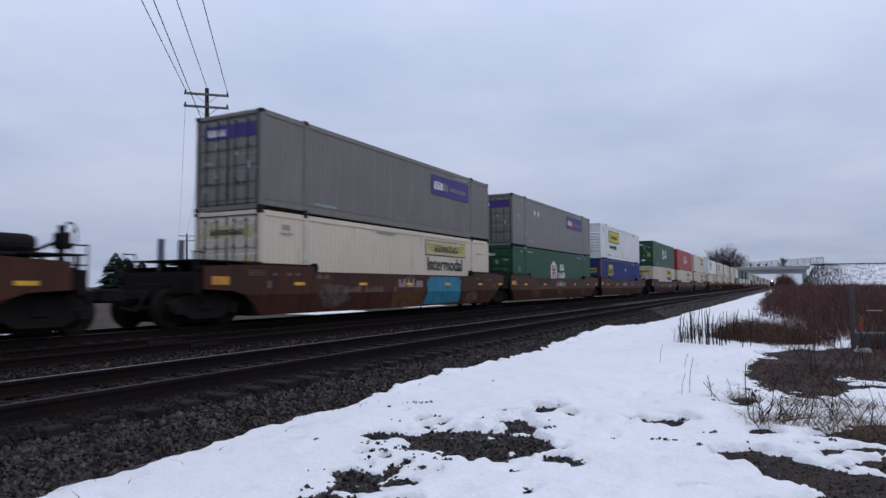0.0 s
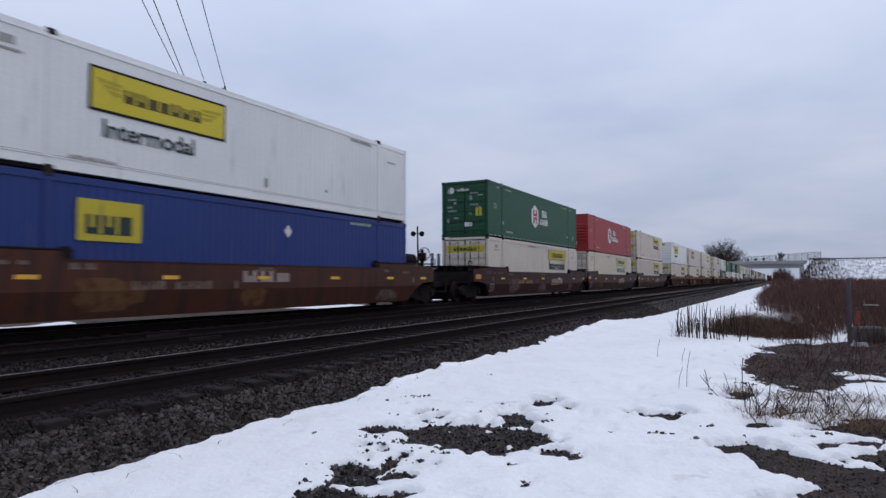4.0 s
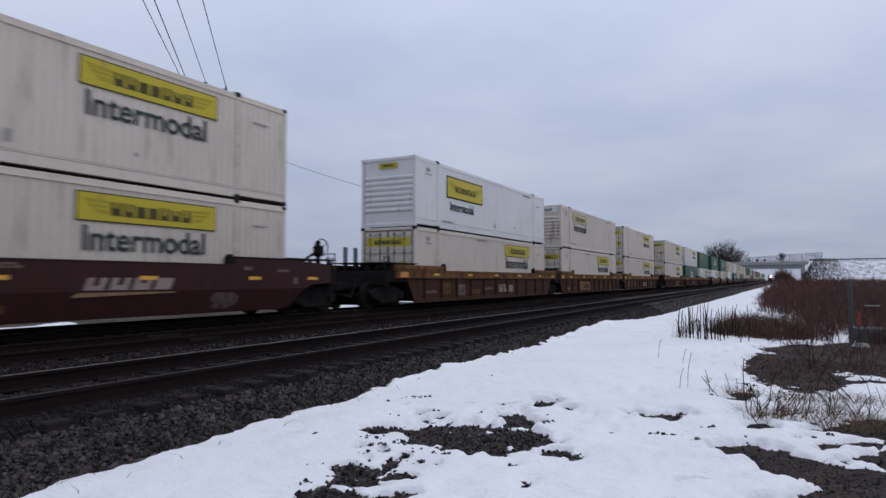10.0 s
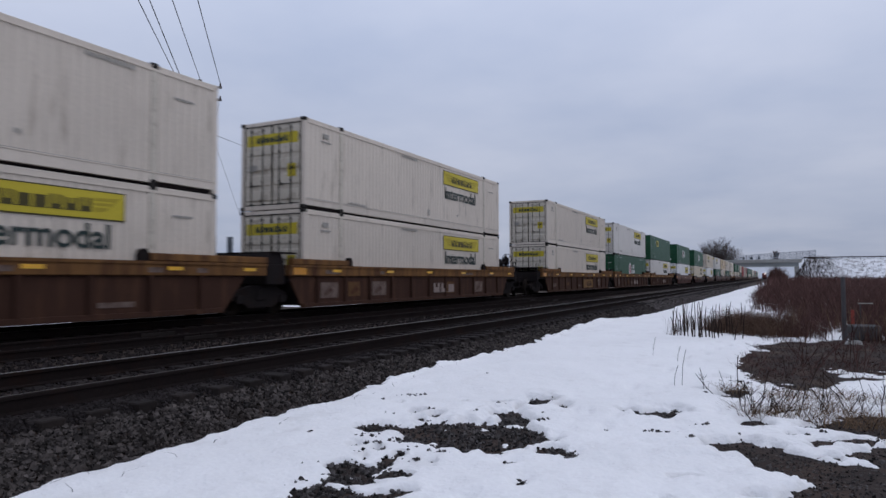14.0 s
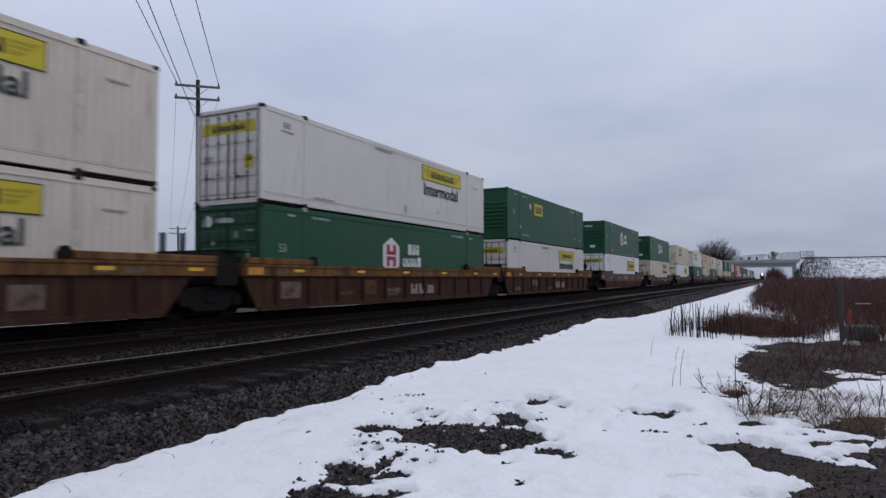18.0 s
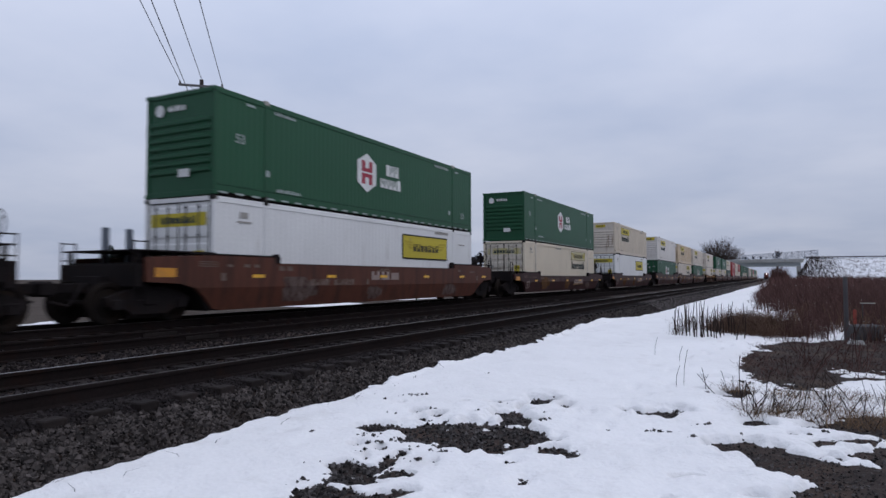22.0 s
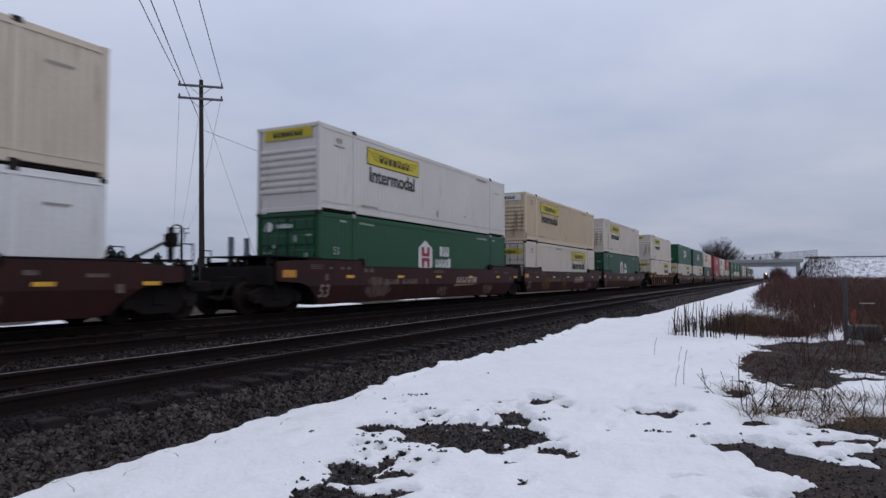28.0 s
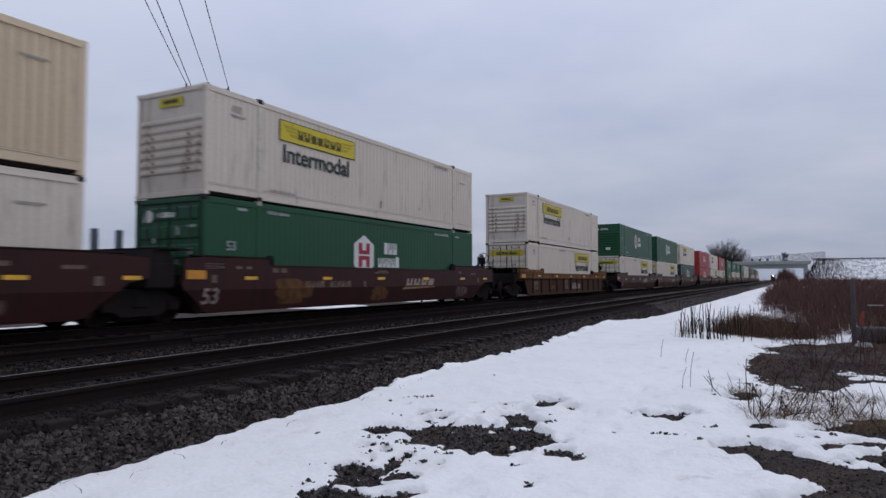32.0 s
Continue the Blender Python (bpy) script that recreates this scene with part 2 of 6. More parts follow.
MAT = dict(
    cream=paint("cream_paint", (0.60, 0.525, 0.445), at=0.665, stain=(0.27, 0.22, 0.17)),
    beige=paint("beige_paint", (0.60, 0.475, 0.33), at=0.69, stain=(0.26, 0.20, 0.14)),
    ivory=paint("ivory_paint", (0.605, 0.525, 0.405), at=0.68, stain=(0.33, 0.27, 0.20)),
    white=paint("white_paint", (0.675, 0.668, 0.652), at=0.69, stain=(0.40, 0.37, 0.33)),
    grey=paint("grey_paint", (0.180, 0.169, 0.159)),
    dull=paint("dull_grey_paint", (0.165, 0.152, 0.138), at=0.60, stain=(0.215, 0.196, 0.176)),
    bone=paint("bone_white_paint", (0.60, 0.562, 0.522), at=0.69, stain=(0.36, 0.32, 0.28)),
    buff=paint("buff_paint", (0.57, 0.49, 0.385), at=0.66, stain=(0.28, 0.22, 0.16)),
    green=paint("green_paint", (0.011, 0.068, 0.030), at=0.74, stain=(0.03, 0.07, 0.045)),
    deep=paint("dark_green_paint", (0.018, 0.05, 0.03), at=0.74, stain=(0.05, 0.07, 0.05)),
    red=paint("red_paint", (0.30, 0.030, 0.030), at=0.74, stain=(0.2, 0.05, 0.04)),
    blue=paint("blue_paint", (0.018, 0.036, 0.15), at=0.72),
    brown=paint("brown_car_paint", (0.070, 0.027, 0.017), 0.52, (0.03, 0.02, 0.017), 0.56, gloss=0.13),
    maroon=paint("maroon_car_paint", (0.044, 0.0155, 0.0148), 0.52, (0.026, 0.015, 0.013), 0.56, gloss=0.13),
    rusty=paint("rust_red_car_paint", (0.092, 0.034, 0.022), 0.52, (0.05, 0.024, 0.018), 0.56, gloss=0.13),
    chord=paint("faded_yellow_car_paint", (0.185, 0.092, 0.036), 0.75, (0.06, 0.029, 0.020), 0.53),
    web=paint("weathered_brown_web", (0.050, 0.024, 0.0165), 0.75, (0.095, 0.046, 0.026), 0.60, gloss=0.1),
    sign=paint("yellow_sign", (0.50, 0.40, 0.032), at=0.7),
    oldsign=paint("weathered_yellow_sign", (0.42, 0.36, 0.12), stain=(0.5, 0.46, 0.38), at=0.5),
    ink=material("dark_lettering", (0.022, 0.036, 0.034), 0.6, vary=0.25),
    olive=material("olive_brown_lettering", (0.062, 0.050, 0.014), 0.6, vary=0.3),
    wing=material("darker_yellow_wing", (0.37, 0.29, 0.026), 0.6, vary=0.2),
    smudge=material("faded_grey_marking", (0.33, 0.31, 0.28), 0.7, vary=0.3),
    faint=material("faint_white_marking", (0.30, 0.34, 0.32), 0.6, vary=0.3),
    pale=material("pale_lettering", (0.62, 0.62, 0.60), 0.6, vary=0.15),
    dusty=material("faded_lettering", (0.20, 0.15, 0.115), 0.8, vary=0.3, stain=(0.14, 0.07, 0.05), stain_at=0.56),
    purple=paint("purple_sign", (0.050, 0.030, 0.16), at=0.75),
    tan=material("faded_tan_marking", (0.26, 0.165, 0.09), 0.75, vary=0.3, stain=(0.07, 0.03, 0.022), stain_at=0.6),
    numeral=material("faded_white_numeral", (0.30, 0.235, 0.21), 0.75, vary=0.3),
    orange=material("orange_mark", (0.55, 0.12, 0.02), 0.5),
    crimson=material("crimson_mark", (0.30, 0.03, 0.05), 0.5),
    marker=material("yellow_reflector", (0.75, 0.40, 0.03), 0.35, vary=0.2),
    teal=material("teal_graffiti", (0.035, 0.20, 0.29), 0.55, vary=0.25, stain=(0.02, 0.12, 0.2), stain_at=0.58),
    ochre=material("ochre_graffiti", (0.125, 0.065, 0.030), 0.7, vary=0.3, stain=(0.055, 0.022, 0.018), stain_at=0.57, spots=3.0),
    chalk=material("chalky_graffiti", (0.125, 0.090, 0.078), 0.8, vary=0.4, stain=(0.045, 0.018, 0.016), stain_at=0.54, spots=3.5),
    black=material("grimy_black_steel", (0.0165, 0.0135, 0.0135), 0.85, 0.0, vary=0.4, stain=(0.022, 0.013, 0.010), stain_at=0.62),
    casting=material("worn_steel_casting", (0.03, 0.027, 0.025), 0.7, 0.2),
    rod=material("dull_galvanised_rod", (0.07, 0.068, 0.064), 0.65, 0.3),
    wheel=material("wheel_steel", (0.016, 0.0128, 0.0115), 0.8, 0.1, stain=(0.022, 0.015, 0.011), stain_at=0.55),
    rail=material("rusty_rail_side", (0.0155, 0.0118, 0.0112), 0.92, 0.0, gloss=0.03, stain=(0.022, 0.012, 0.009)),
    # rail top on the viewer's side: glint dimmed through a darker colour
    worn=material("dimmed_rail_top", (0.10, 0.09, 0.085), 0.5, 0.7, vary=0.15),
    shine=material("worn_rail_top", (0.42, 0.41, 0.41), 0.42, 0.9, vary=0.08),
    tie=material("creosoted_tie", (0.019, 0.0145, 0.013), 0.8, vary=0.35, grain=18, bump=0.4, each=0.25, gloss=0.12),
    stone=material("ballast_stone", (0.056, 0.047, 0.043), 0.8, gloss=0.12, vary=0.3, grain=40, bump=0.3, island=True, each=0.85, stain=(0.026, 0.02, 0.017), stain_at=0.6),
    # lighter copy of the ballast stone: distant sky sheen put into the colour
    skylit_stone=material("skylit_ballast_stone", (0.10, 0.088, 0.083), 0.9, vary=0.3, grain=20, bump=0.3, island=True, each=0.7),
    oily=material("oily_track_stone", (0.023, 0.0185, 0.018), 0.85, vary=0.3, grain=40, bump=0.3, island=True, each=0.4, gloss=0.1),
    wet=material("wet_gravel", (0.062, 0.056, 0.054), 0.8, vary=0.35, grain=40, bump=0.3, island=True, each=0.9),
    grime=material("grimy_cream_door_paint", (0.54, 0.485, 0.405), 0.65, vary=0.2, stain=(0.17, 0.13, 0.095), stain_at=0.61, spots=2.4),
    gasket=material("black_rubber_gasket", (0.02, 0.02, 0.02), 0.7),
    snow=material("old_snow", (0.875, 0.86, 0.85), 0.65, vary=0.06, grain=24, bump=0.75, patch=0.8, stain=(0.70, 0.68, 0.66), stain_at=0.68, spots=1.4),
    dirt=material("wet_gravelly_soil", (0.038, 0.028, 0.024), 0.85, gloss=0.12, vary=0.5, grain=34, bump=0.7, stain=(0.075, 0.048, 0.036), stain_at=0.58, patch=0.9, spots=1.2),
    concrete=material("old_concrete", (0.36, 0.36, 0.34), 0.85, vary=0.12, grain=8, bump=0.1, stain=(0.24, 0.22, 0.2), stain_at=0.6, streak=True, patch=0.2),
    girder=material("grey_girder_paint", (0.30, 0.32, 0.32), 0.6, vary=0.12, patch=0.2),
    pole=material("weathered_pole_wood", (0.055, 0.045, 0.042), 0.9, vary=0.3, bump=0.3),
    arm=material("grey_crossarm_wood", (0.16, 0.15, 0.15), 0.85, vary=0.25),
    wire=material("dark_cable", (0.02, 0.02, 0.023), 0.6),
    porcelain=material("glazed_insulator", (0.05, 0.035, 0.03), 0.3),
    bark=material("bare_twig_bark", (0.045, 0.033, 0.030), 0.9, vary=0.3, island=True, each=0.3),
    conifer=material("dark_conifer_foliage", (0.018, 0.028, 0.020), 0.9, vary=0.4, island=True, each=0.4),
    brush=material("red_brown_brush_stem", (0.074, 0.040, 0.035), 0.9, vary=0.3, island=True, each=0.5),
    grass=material("dead_grass", (0.16, 0.105, 0.065), 0.9, vary=0.3, island=True, each=0.5),
    stalk=material("dark_dry_stalk", (0.036, 0.026, 0.022), 0.9, vary=0.3, island=True, each=0.4),
    post=material("weathered_post", (0.075, 0.070, 0.072), 0.85, vary=0.25),
    fence=material("galvanised_fence", (0.075, 0.095, 0.125), 0.8),
    rust_cream=material("rust_stained_cream_paint", (0.56, 0.50, 0.43), 0.6, vary=0.15, stain=(0.20, 0.12, 0.075), stain_at=0.63, streak=True),
    rust_beige=material("rust_stained_beige_paint", (0.50, 0.40, 0.28), 0.6, vary=0.15, stain=(0.15, 0.08, 0.05), stain_at=0.61, streak=True),
    bank=material("snowy_bank", (0.80, 0.80, 0.81), 0.8, vary=0.1, grain=3, bump=0.2, stain=(0.13, 0.105, 0.09), stain_at=0.57, patch=0.15, spots=0.42),
    box_grey=material("grey_green_box_paint", (0.095, 0.095, 0.095), 0.7),
    flag=material("orange_red_plastic", (0.24, 0.05, 0.035), 0.5),
    faded_green=material("faded_green_lettering", (0.15, 0.27, 0.19), 0.65, vary=0.3, stain=(0.42, 0.42, 0.33), stain_at=0.62, spots=4.0),
    dull_mark=material("dull_grey_red_mark", (0.17, 0.10, 0.095), 0.6, vary=0.2),
    # pale blue-grey: sky blurring through the moving uprights is put into this colour
    upright=material("sky_blurred_upright", (0.16, 0.18, 0.21), 0.6, 0.2, vary=0.25),
    amber=material("amber_reflector_panel", (0.62, 0.26, 0.02), 0.4, vary=0.2, stain=(0.36, 0.15, 0.03), stain_at=0.6),
    stencil=material("pale_stencil_paint", (0.17, 0.125, 0.105), 0.75, vary=0.3, stain=(0.06, 0.028, 0.022), stain_at=0.56, spots=3.0),
    placard=material("ochre_placard", (0.20, 0.115, 0.05), 0.75, vary=0.2, stain=(0.12, 0.06, 0.03), stain_at=0.6),
    field=material("dead_winter_grass", (0.080, 0.064, 0.052), 0.95, vary=0.3, grain=6, bump=0.4, stain=(0.045, 0.034, 0.029), stain_at=0.55, patch=0.25, spots=0.5),
    moss=material("matted_olive_brush", (0.112, 0.070, 0.050), 0.9, vary=0.3, island=True, each=0.45),
    loco=material("dark_red_engine_paint", (0.10, 0.02, 0.016), 0.5, vary=0.15),
)


def glow(name, colour, strength):
    m = bpy.data.materials.new(name)
    m.use_nodes = True
    b = m.node_tree.nodes["Principled BSDF"]
    b.inputs["Base Color"].default_value = (*colour, 1)
    b.inputs["Emission Color"].default_value = (*colour, 1)
    b.inputs["Emission Strength"].default_value = strength
    return m


MAT["headlight"] = glow("lit_headlight", (1.0, 0.97, 0.9), 30.0)


# ---- shape helpers ----
class Shape:
    """Collects vertices and faces of one mesh."""

    def __init__(self):
        self.v, self.f = [], []

    def add(self, verts, faces):
        k = len(self.v)
        self.v += [tuple(p) for p in verts]
        self.f += [tuple(i + k for i in q) for q in faces]
        return self

    def box(self, x0, x1, y0, y1, z0, z1, c=0.0):
        """A box; c cuts its upright and long edges."""
        if c <= 0:
            v = [(x, y, z) for z in (z0, z1) for x, y in ((x0, y0), (x1, y0), (x1, y1), (x0, y1))]
            return self.add(v, [(3, 2, 1, 0), (4, 5, 6, 7), (0, 1, 5, 4), (1, 2, 6, 5), (2, 3, 7, 6), (3, 0, 4, 7)])
        ring = lambda z, d: [(x0 + c + d, y0 + d, z), (x1 - c - d, y0 + d, z), (x1 - d, y0 + c + d, z), (x1 - d, y1 - c - d, z),
                             (x1 - c - d, y1 - d, z), (x0 + c + d, y1 - d, z), (x0 + d, y1 - c - d, z), (x0 + d, y0 + c + d, z)]
        v = ring(z0, c) + ring(z0 + c, 0) + ring(z1 - c, 0) + ring(z1, c)
        f = [tuple(range(7, -1, -1)), tuple(range(24, 32))]
        for k in (0, 8, 16):
            f += [(k + i, k + (i + 1) % 8, k + 8 + (i + 1) % 8, k + 8 + i) for i in range(8)]
        return self.add(v, f)

    def prism(self, outline, a, b, axis="x"):
        """An outline of two coordinates drawn out along an axis from a to b."""
        def at(p, q):
            return {"x": (q, p[0], p[1]), "y": (p[0], q, p[1]), "z": (p[0], p[1], q)}[axis]
        n = len(outline)
        v = [at(p, a) for p in outline] + [at(p, b) for p in outline]
        f = [tuple(range(n - 1, -1, -1)), tuple(range(n, 2 * n))] + [(i, (i + 1) % n, n + (i + 1) % n, n + i) for i in range(n)]
        return self.add(v, f)

    def tube(self, p, q, r0, r1=None, n=8):
        """A tapered round bar from p to q."""
        p, q = Vector(p), Vector(q)
        r1 = r0 if r1 is None else r1
        d = (q - p).normalized()
        a = d.orthogonal().normalized()
        b = d.cross(a)
        ang = [2 * math.pi * i / n for i in range(n)]
        v = [p + (a * math.cos(t) + b * math.sin(t)) * r0 for t in ang] + [q + (a * math.cos(t) + b * math.sin(t)) * r1 for t in ang]
        return self.add(v, [tuple(range(n - 1, -1, -1)), tuple(range(n, 2 * n))] + [(i, (i + 1) % n, n + (i + 1) % n, n + i) for i in range(n)])

    def pipe(self, pts, r, n=5):
        """A round cable through points."""
        rings = []
        for i, p in enumerate(pts):
            d = (pts[min(i + 1, len(pts) - 1)] - pts[max(i - 1, 0)]).normalized()
            a = d.orthogonal().normalized()
            b = d.cross(a)
            rings += [p + (a * math.cos(2 * math.pi * k / n) + b * math.sin(2 * math.pi * k / n)) * r for k in range(n)]
        m = len(pts)
        f = [(i * n + k, i * n + (k + 1) % n, (i + 1) * n + (k + 1) % n, (i + 1) * n + k) for i in range(m - 1) for k in range(n)]
        return self.add(rings, f + [tuple(range(n - 1, -1, -1)), tuple(range((m - 1) * n, m * n))])

    def lathe(self, profile, n=16, axis="x", at=(0, 0, 0)):
        """Radius and offset pairs turned round an axis through at."""
        v, m = [], len(profile)
        for r, o in profile:
            for i in range(n):
                c, s = r * math.cos(2 * math.pi * i / n), r * math.sin(2 * math.pi * i / n)
                p = {"x": (o, c, s), "y": (c, o, s), "z": (c, s, o)}[axis]
                v.append((p[0] + at[0], p[1] + at[1], p[2] + at[2]))
        f = [(k * n + i, k * n + (i + 1) % n, (k + 1) * n + (i + 1) % n, (k + 1) * n + i) for k in range(m - 1) for i in range(n)]
        f += [tuple(range(n - 1, -1, -1)), tuple(range((m - 1) * n, m * n))]
        return self.add(v, f)

    def mesh(self, name, mat):
        me = bpy.data.meshes.new(name)
        me.from_pydata(self.v, [], self.f)
        me.materials.append(mat)
        bm = bmesh.new()
        bm.from_mesh(me)
        bmesh.ops.recalc_face_normals(bm, faces=bm.faces)
        bm.to_mesh(me)
        bm.free()
        return me


KEEP = {}


def shared(key, make, mat):
    """One mesh for all alike pieces of one material."""
    k = (key, mat)
    if k not in KEEP:
        s = Shape()
        make(s)
        KEEP[k] = s.mesh(key if isinstance(key, str) else key[0], MAT[mat])
    return KEEP[k]


def part(name, me, parent, at=(0, 0, 0), turn=0.0, label=""):
    ob = new(name, me)
    ob.parent = parent
    ob.matrix_basis = pose(*at, 0, 0, turn)
    if label:
        tagged(ob, label)
    return ob


def thing(name, label, category, m=None, group="", kind=""):
    ob = new(name)
    ob.empty_display_size = 0.2
    ob.matrix_basis = m or Matrix()
    return tagged(ob, label, category, group, kind)


def solid(name, shape, mat, label="", category="", group="", kind="", m=None, smooth=False):
    ob = new(name, shape.mesh(name, MAT[mat]))
    if smooth:
        ob.data.shade_smooth()
    if m:
        ob.matrix_basis = m
    return tagged(ob, label, category, group, kind)


def big_mesh(name, verts, faces, mat, smooth=False):
    """A mesh from arrays: verts (n, 3), faces (m, 3 or 4)."""
    me = bpy.data.meshes.new(name)
    verts, faces = np.asarray(verts, np.float32), np.asarray(faces, np.int32)
    k = faces.shape[1]
    me.vertices.add(len(verts))
    me.vertices.foreach_set("co", verts.ravel())
    me.loops.add(faces.size)
    me.loops.foreach_set("vertex_index", faces.ravel())
    me.polygons.add(len(faces))
    me.polygons.foreach_set("loop_start", np.arange(0, faces.size, k, dtype=np.int32))
    me.polygons.foreach_set("loop_total", np.full(len(faces), k, np.int32))
    me.polygons.foreach_set("use_smooth", np.full(len(faces), smooth))
    me.update(calc_edges=True)
    me.validate()
    me.materials.append(MAT[mat])
    return me


def words(text, height, mat, name):
    """Raised lettering in the x-z plane, facing -y, starting at the origin."""
    key = ("words", text, height, mat)
    if key not in KEEP:
        cu = bpy.data.curves.new(name, "FONT")
        cu.body, cu.size, cu.extrude = text, height * 1.38, 0.004
        cu.offset = 0.022 * height
        ob = new(name, cu)
        me = bpy.data.meshes.new_from_object(ob.evaluated_get(bpy.context.evaluated_depsgraph_get()))
        bpy.data.objects.remove(ob)
        me.transform(Matrix.Rotation(radians(90), 4, "X"))
        me.materials.clear()
        me.materials.append(MAT[mat])
        KEEP[key] = me
    return KEEP[key]


def rand_noise(x, y, seed=0):
    """Smooth value noise on arrays, one feature a metre, from -1 to 1."""
    xi, yi = np.floor(x).astype(np.int64), np.floor(y).astype(np.int64)
    fx, fy = x - xi, y - yi
    fx, fy = fx * fx * (3 - 2 * fx), fy * fy * (3 - 2 * fy)

    def h(a, b):
        k = (a * 374761393 + b * 668265263 + seed * 974634777) & 0xFFFFFFFF
        k = ((k ^ (k >> 13)) * 1274126177) & 0xFFFFFFFF
        return ((k ^ (k >> 16)) & 0xFFFF) / 32767.5 - 1.0
    return (h(xi, yi) * (1 - fx) + h(xi + 1, yi) * fx) * (1 - fy) + (h(xi, yi + 1) * (1 - fx) + h(xi + 1, yi + 1) * fx) * fy


def fractal(x, y, size, seed=0, octaves=4):
    total, amp = np.zeros_like(x), 1.0
    for o in range(octaves):
        total = total + amp * rand_noise(x / size * 2**o + 17.3 * o, y / size * 2**o - 9.1 * o, seed + o)
        amp *= 0.5
    return total / 1.9


# ---- the ground: one sheet, with the track beds, and snow lying on it ----
NEAR_TRACK, TRAIN_TRACK = -6.9, -14.38


def spaced(parts):
    """Grid lines: runs of (start, end, step)."""
    out = []
    for a, b, s in parts:
        out += list(np.arange(a, b - 1e-6, s))
    return np.array(out + [parts[-1][1]])


GX = spaced([(-2500, -300, 200), (-300, -60, 24), (-60, -28, 4), (-28, -20, 0.25), (-20, -16, 0.5), (-16, -6.0, 0.35), (-6.0, 1.6, 0.03), (1.6, 3.0, 0.06), (3.0, 6, 0.2), (6, 30, 2), (30, 300, 30), (300, 2500, 220)])
GY = spaced([(-300, -20, 40), (-20, -1.2, 1.6), (-1.2, 1.2, 0.2), (1.2, 3.0, 0.06), (3.0, 10, 0.03), (10, 20, 0.07), (20, 22, 0.1), (22, 40, 0.4), (40, 120, 2), (120, 400, 14), (400, 3000, 200)])
XX, YY = np.meshgrid(GX, GY)


def ground_height(x, y):
    z = np.full_like(x, -0.52)
    shoulder = np.interp(x, [-2500, -19.5, -17.0, -16.3, -12.6, -11.2, -9.6, -8.6, -5.75, -5.05, 2500], [-0.62, -0.62, -0.55, -0.2, -0.2, -0.3, -0.3, -0.2, -0.2, -0.54, -0.54])
    z = np.maximum(shoulder, z - 0.1)
    rough = np.clip((x + 6) / 1.5, 0.15, 1)
    z = z + rough * (0.035 * fractal(x, y, 1.6, 3) + 0.012 * fractal(x, y, 0.25, 7, 3))
    return z


# bare patches in the snow: centre x, y, half width across the clearing, half length away from the path
CENTRE = [(-2.65, 5.92, 0.52, 0.57), (-3.61, 5.83, 0.36, 0.23), (-3.14, 5.83, 0.26, 0.43), (-2.23, 6.12, 0.22, 0.32), (-2.02, 6.11, 0.14, 0.11), (-1.86, 5.77, 0.13, 0.16), (-2.74, 6.98, 0.19, 0.28), (-3.09, 7.50, 0.17, 0.14), (-2.57, 6.70, 0.20, 0.17), (-2.70, 7.95, 0.20, 0.27), (-2.31, 7.77, 0.12, 0.14), (-2.65, 7.49, 0.15, 0.07)]
CORNER = [(-0.52, 6.60, 0.17, 0.22), (-0.32, 6.55, 0.20, 0.30), (-0.07, 6.41, 0.22, 0.40), (0.16, 6.22, 0.23, 0.41), (0.39, 6.09, 0.27, 0.49), (0.69, 6.06, 0.34, 0.67), (0.27, 5.59, 0.19, 0.37), (0.45, 5.50, 0.36, 0.56), (0.86, 5.77, 0.48, 0.89), (-0.12, 6.61, 0.15, 0.13), (0.70, 7.44, 0.19, 0.23), (0.92, 7.22, 0.21, 0.19), (-0.66, 5.50, 0.11, 0.06), (-0.19, 5.16, 0.09, 0.07), (-0.73, 4.86, 0.06, 0.05), (-1.17, 7.82, 0.27, 0.23), (-1.59, 7.83, 0.13, 0.07), (0.46, 5.67, 0.39, 0.41), (0.26, 5.31, 0.26, 0.22), (0.70, 5.99, 0.17, 0.24)]
LEFT_PATCH = [(-2.80, 3.87, 0.36, 0.27), (-3.08, 3.88, 0.14, 0.14), (-2.57, 4.10, 0.18, 0.13), (-3.11, 3.55, 0.14, 0.12), (-2.78, 3.59, 0.44, 0.16), (-2.52, 3.82, 0.26, 0.15), (-3.04, 4.39, 0.23, 0.18), (-3.19, 4.46, 0.14, 0.12), (-2.76, 4.49, 0.17, 0.11), (-2.86, 4.24, 0.19, 0.07), (-3.20, 4.77, 0.03, 0.17), (-2.99, 4.79, 0.07, 0.11), (-2.62, 4.90, 0.05, 0.09), (-3.45, 5.07, 0.08, 0.11), (-3.24, 5.03, 0.05, 0.08), (-2.98, 5.01, 0.05, 0.08), (-3.72, 6.63, 0.09, 0.13), (-3.51, 6.32, 0.04, 0.14), (-3.44, 6.55, 0.08, 0.09), (-4.17, 6.93, 0.06, 0.09), (-3.44, 7.33, 0.04, 0.09)]
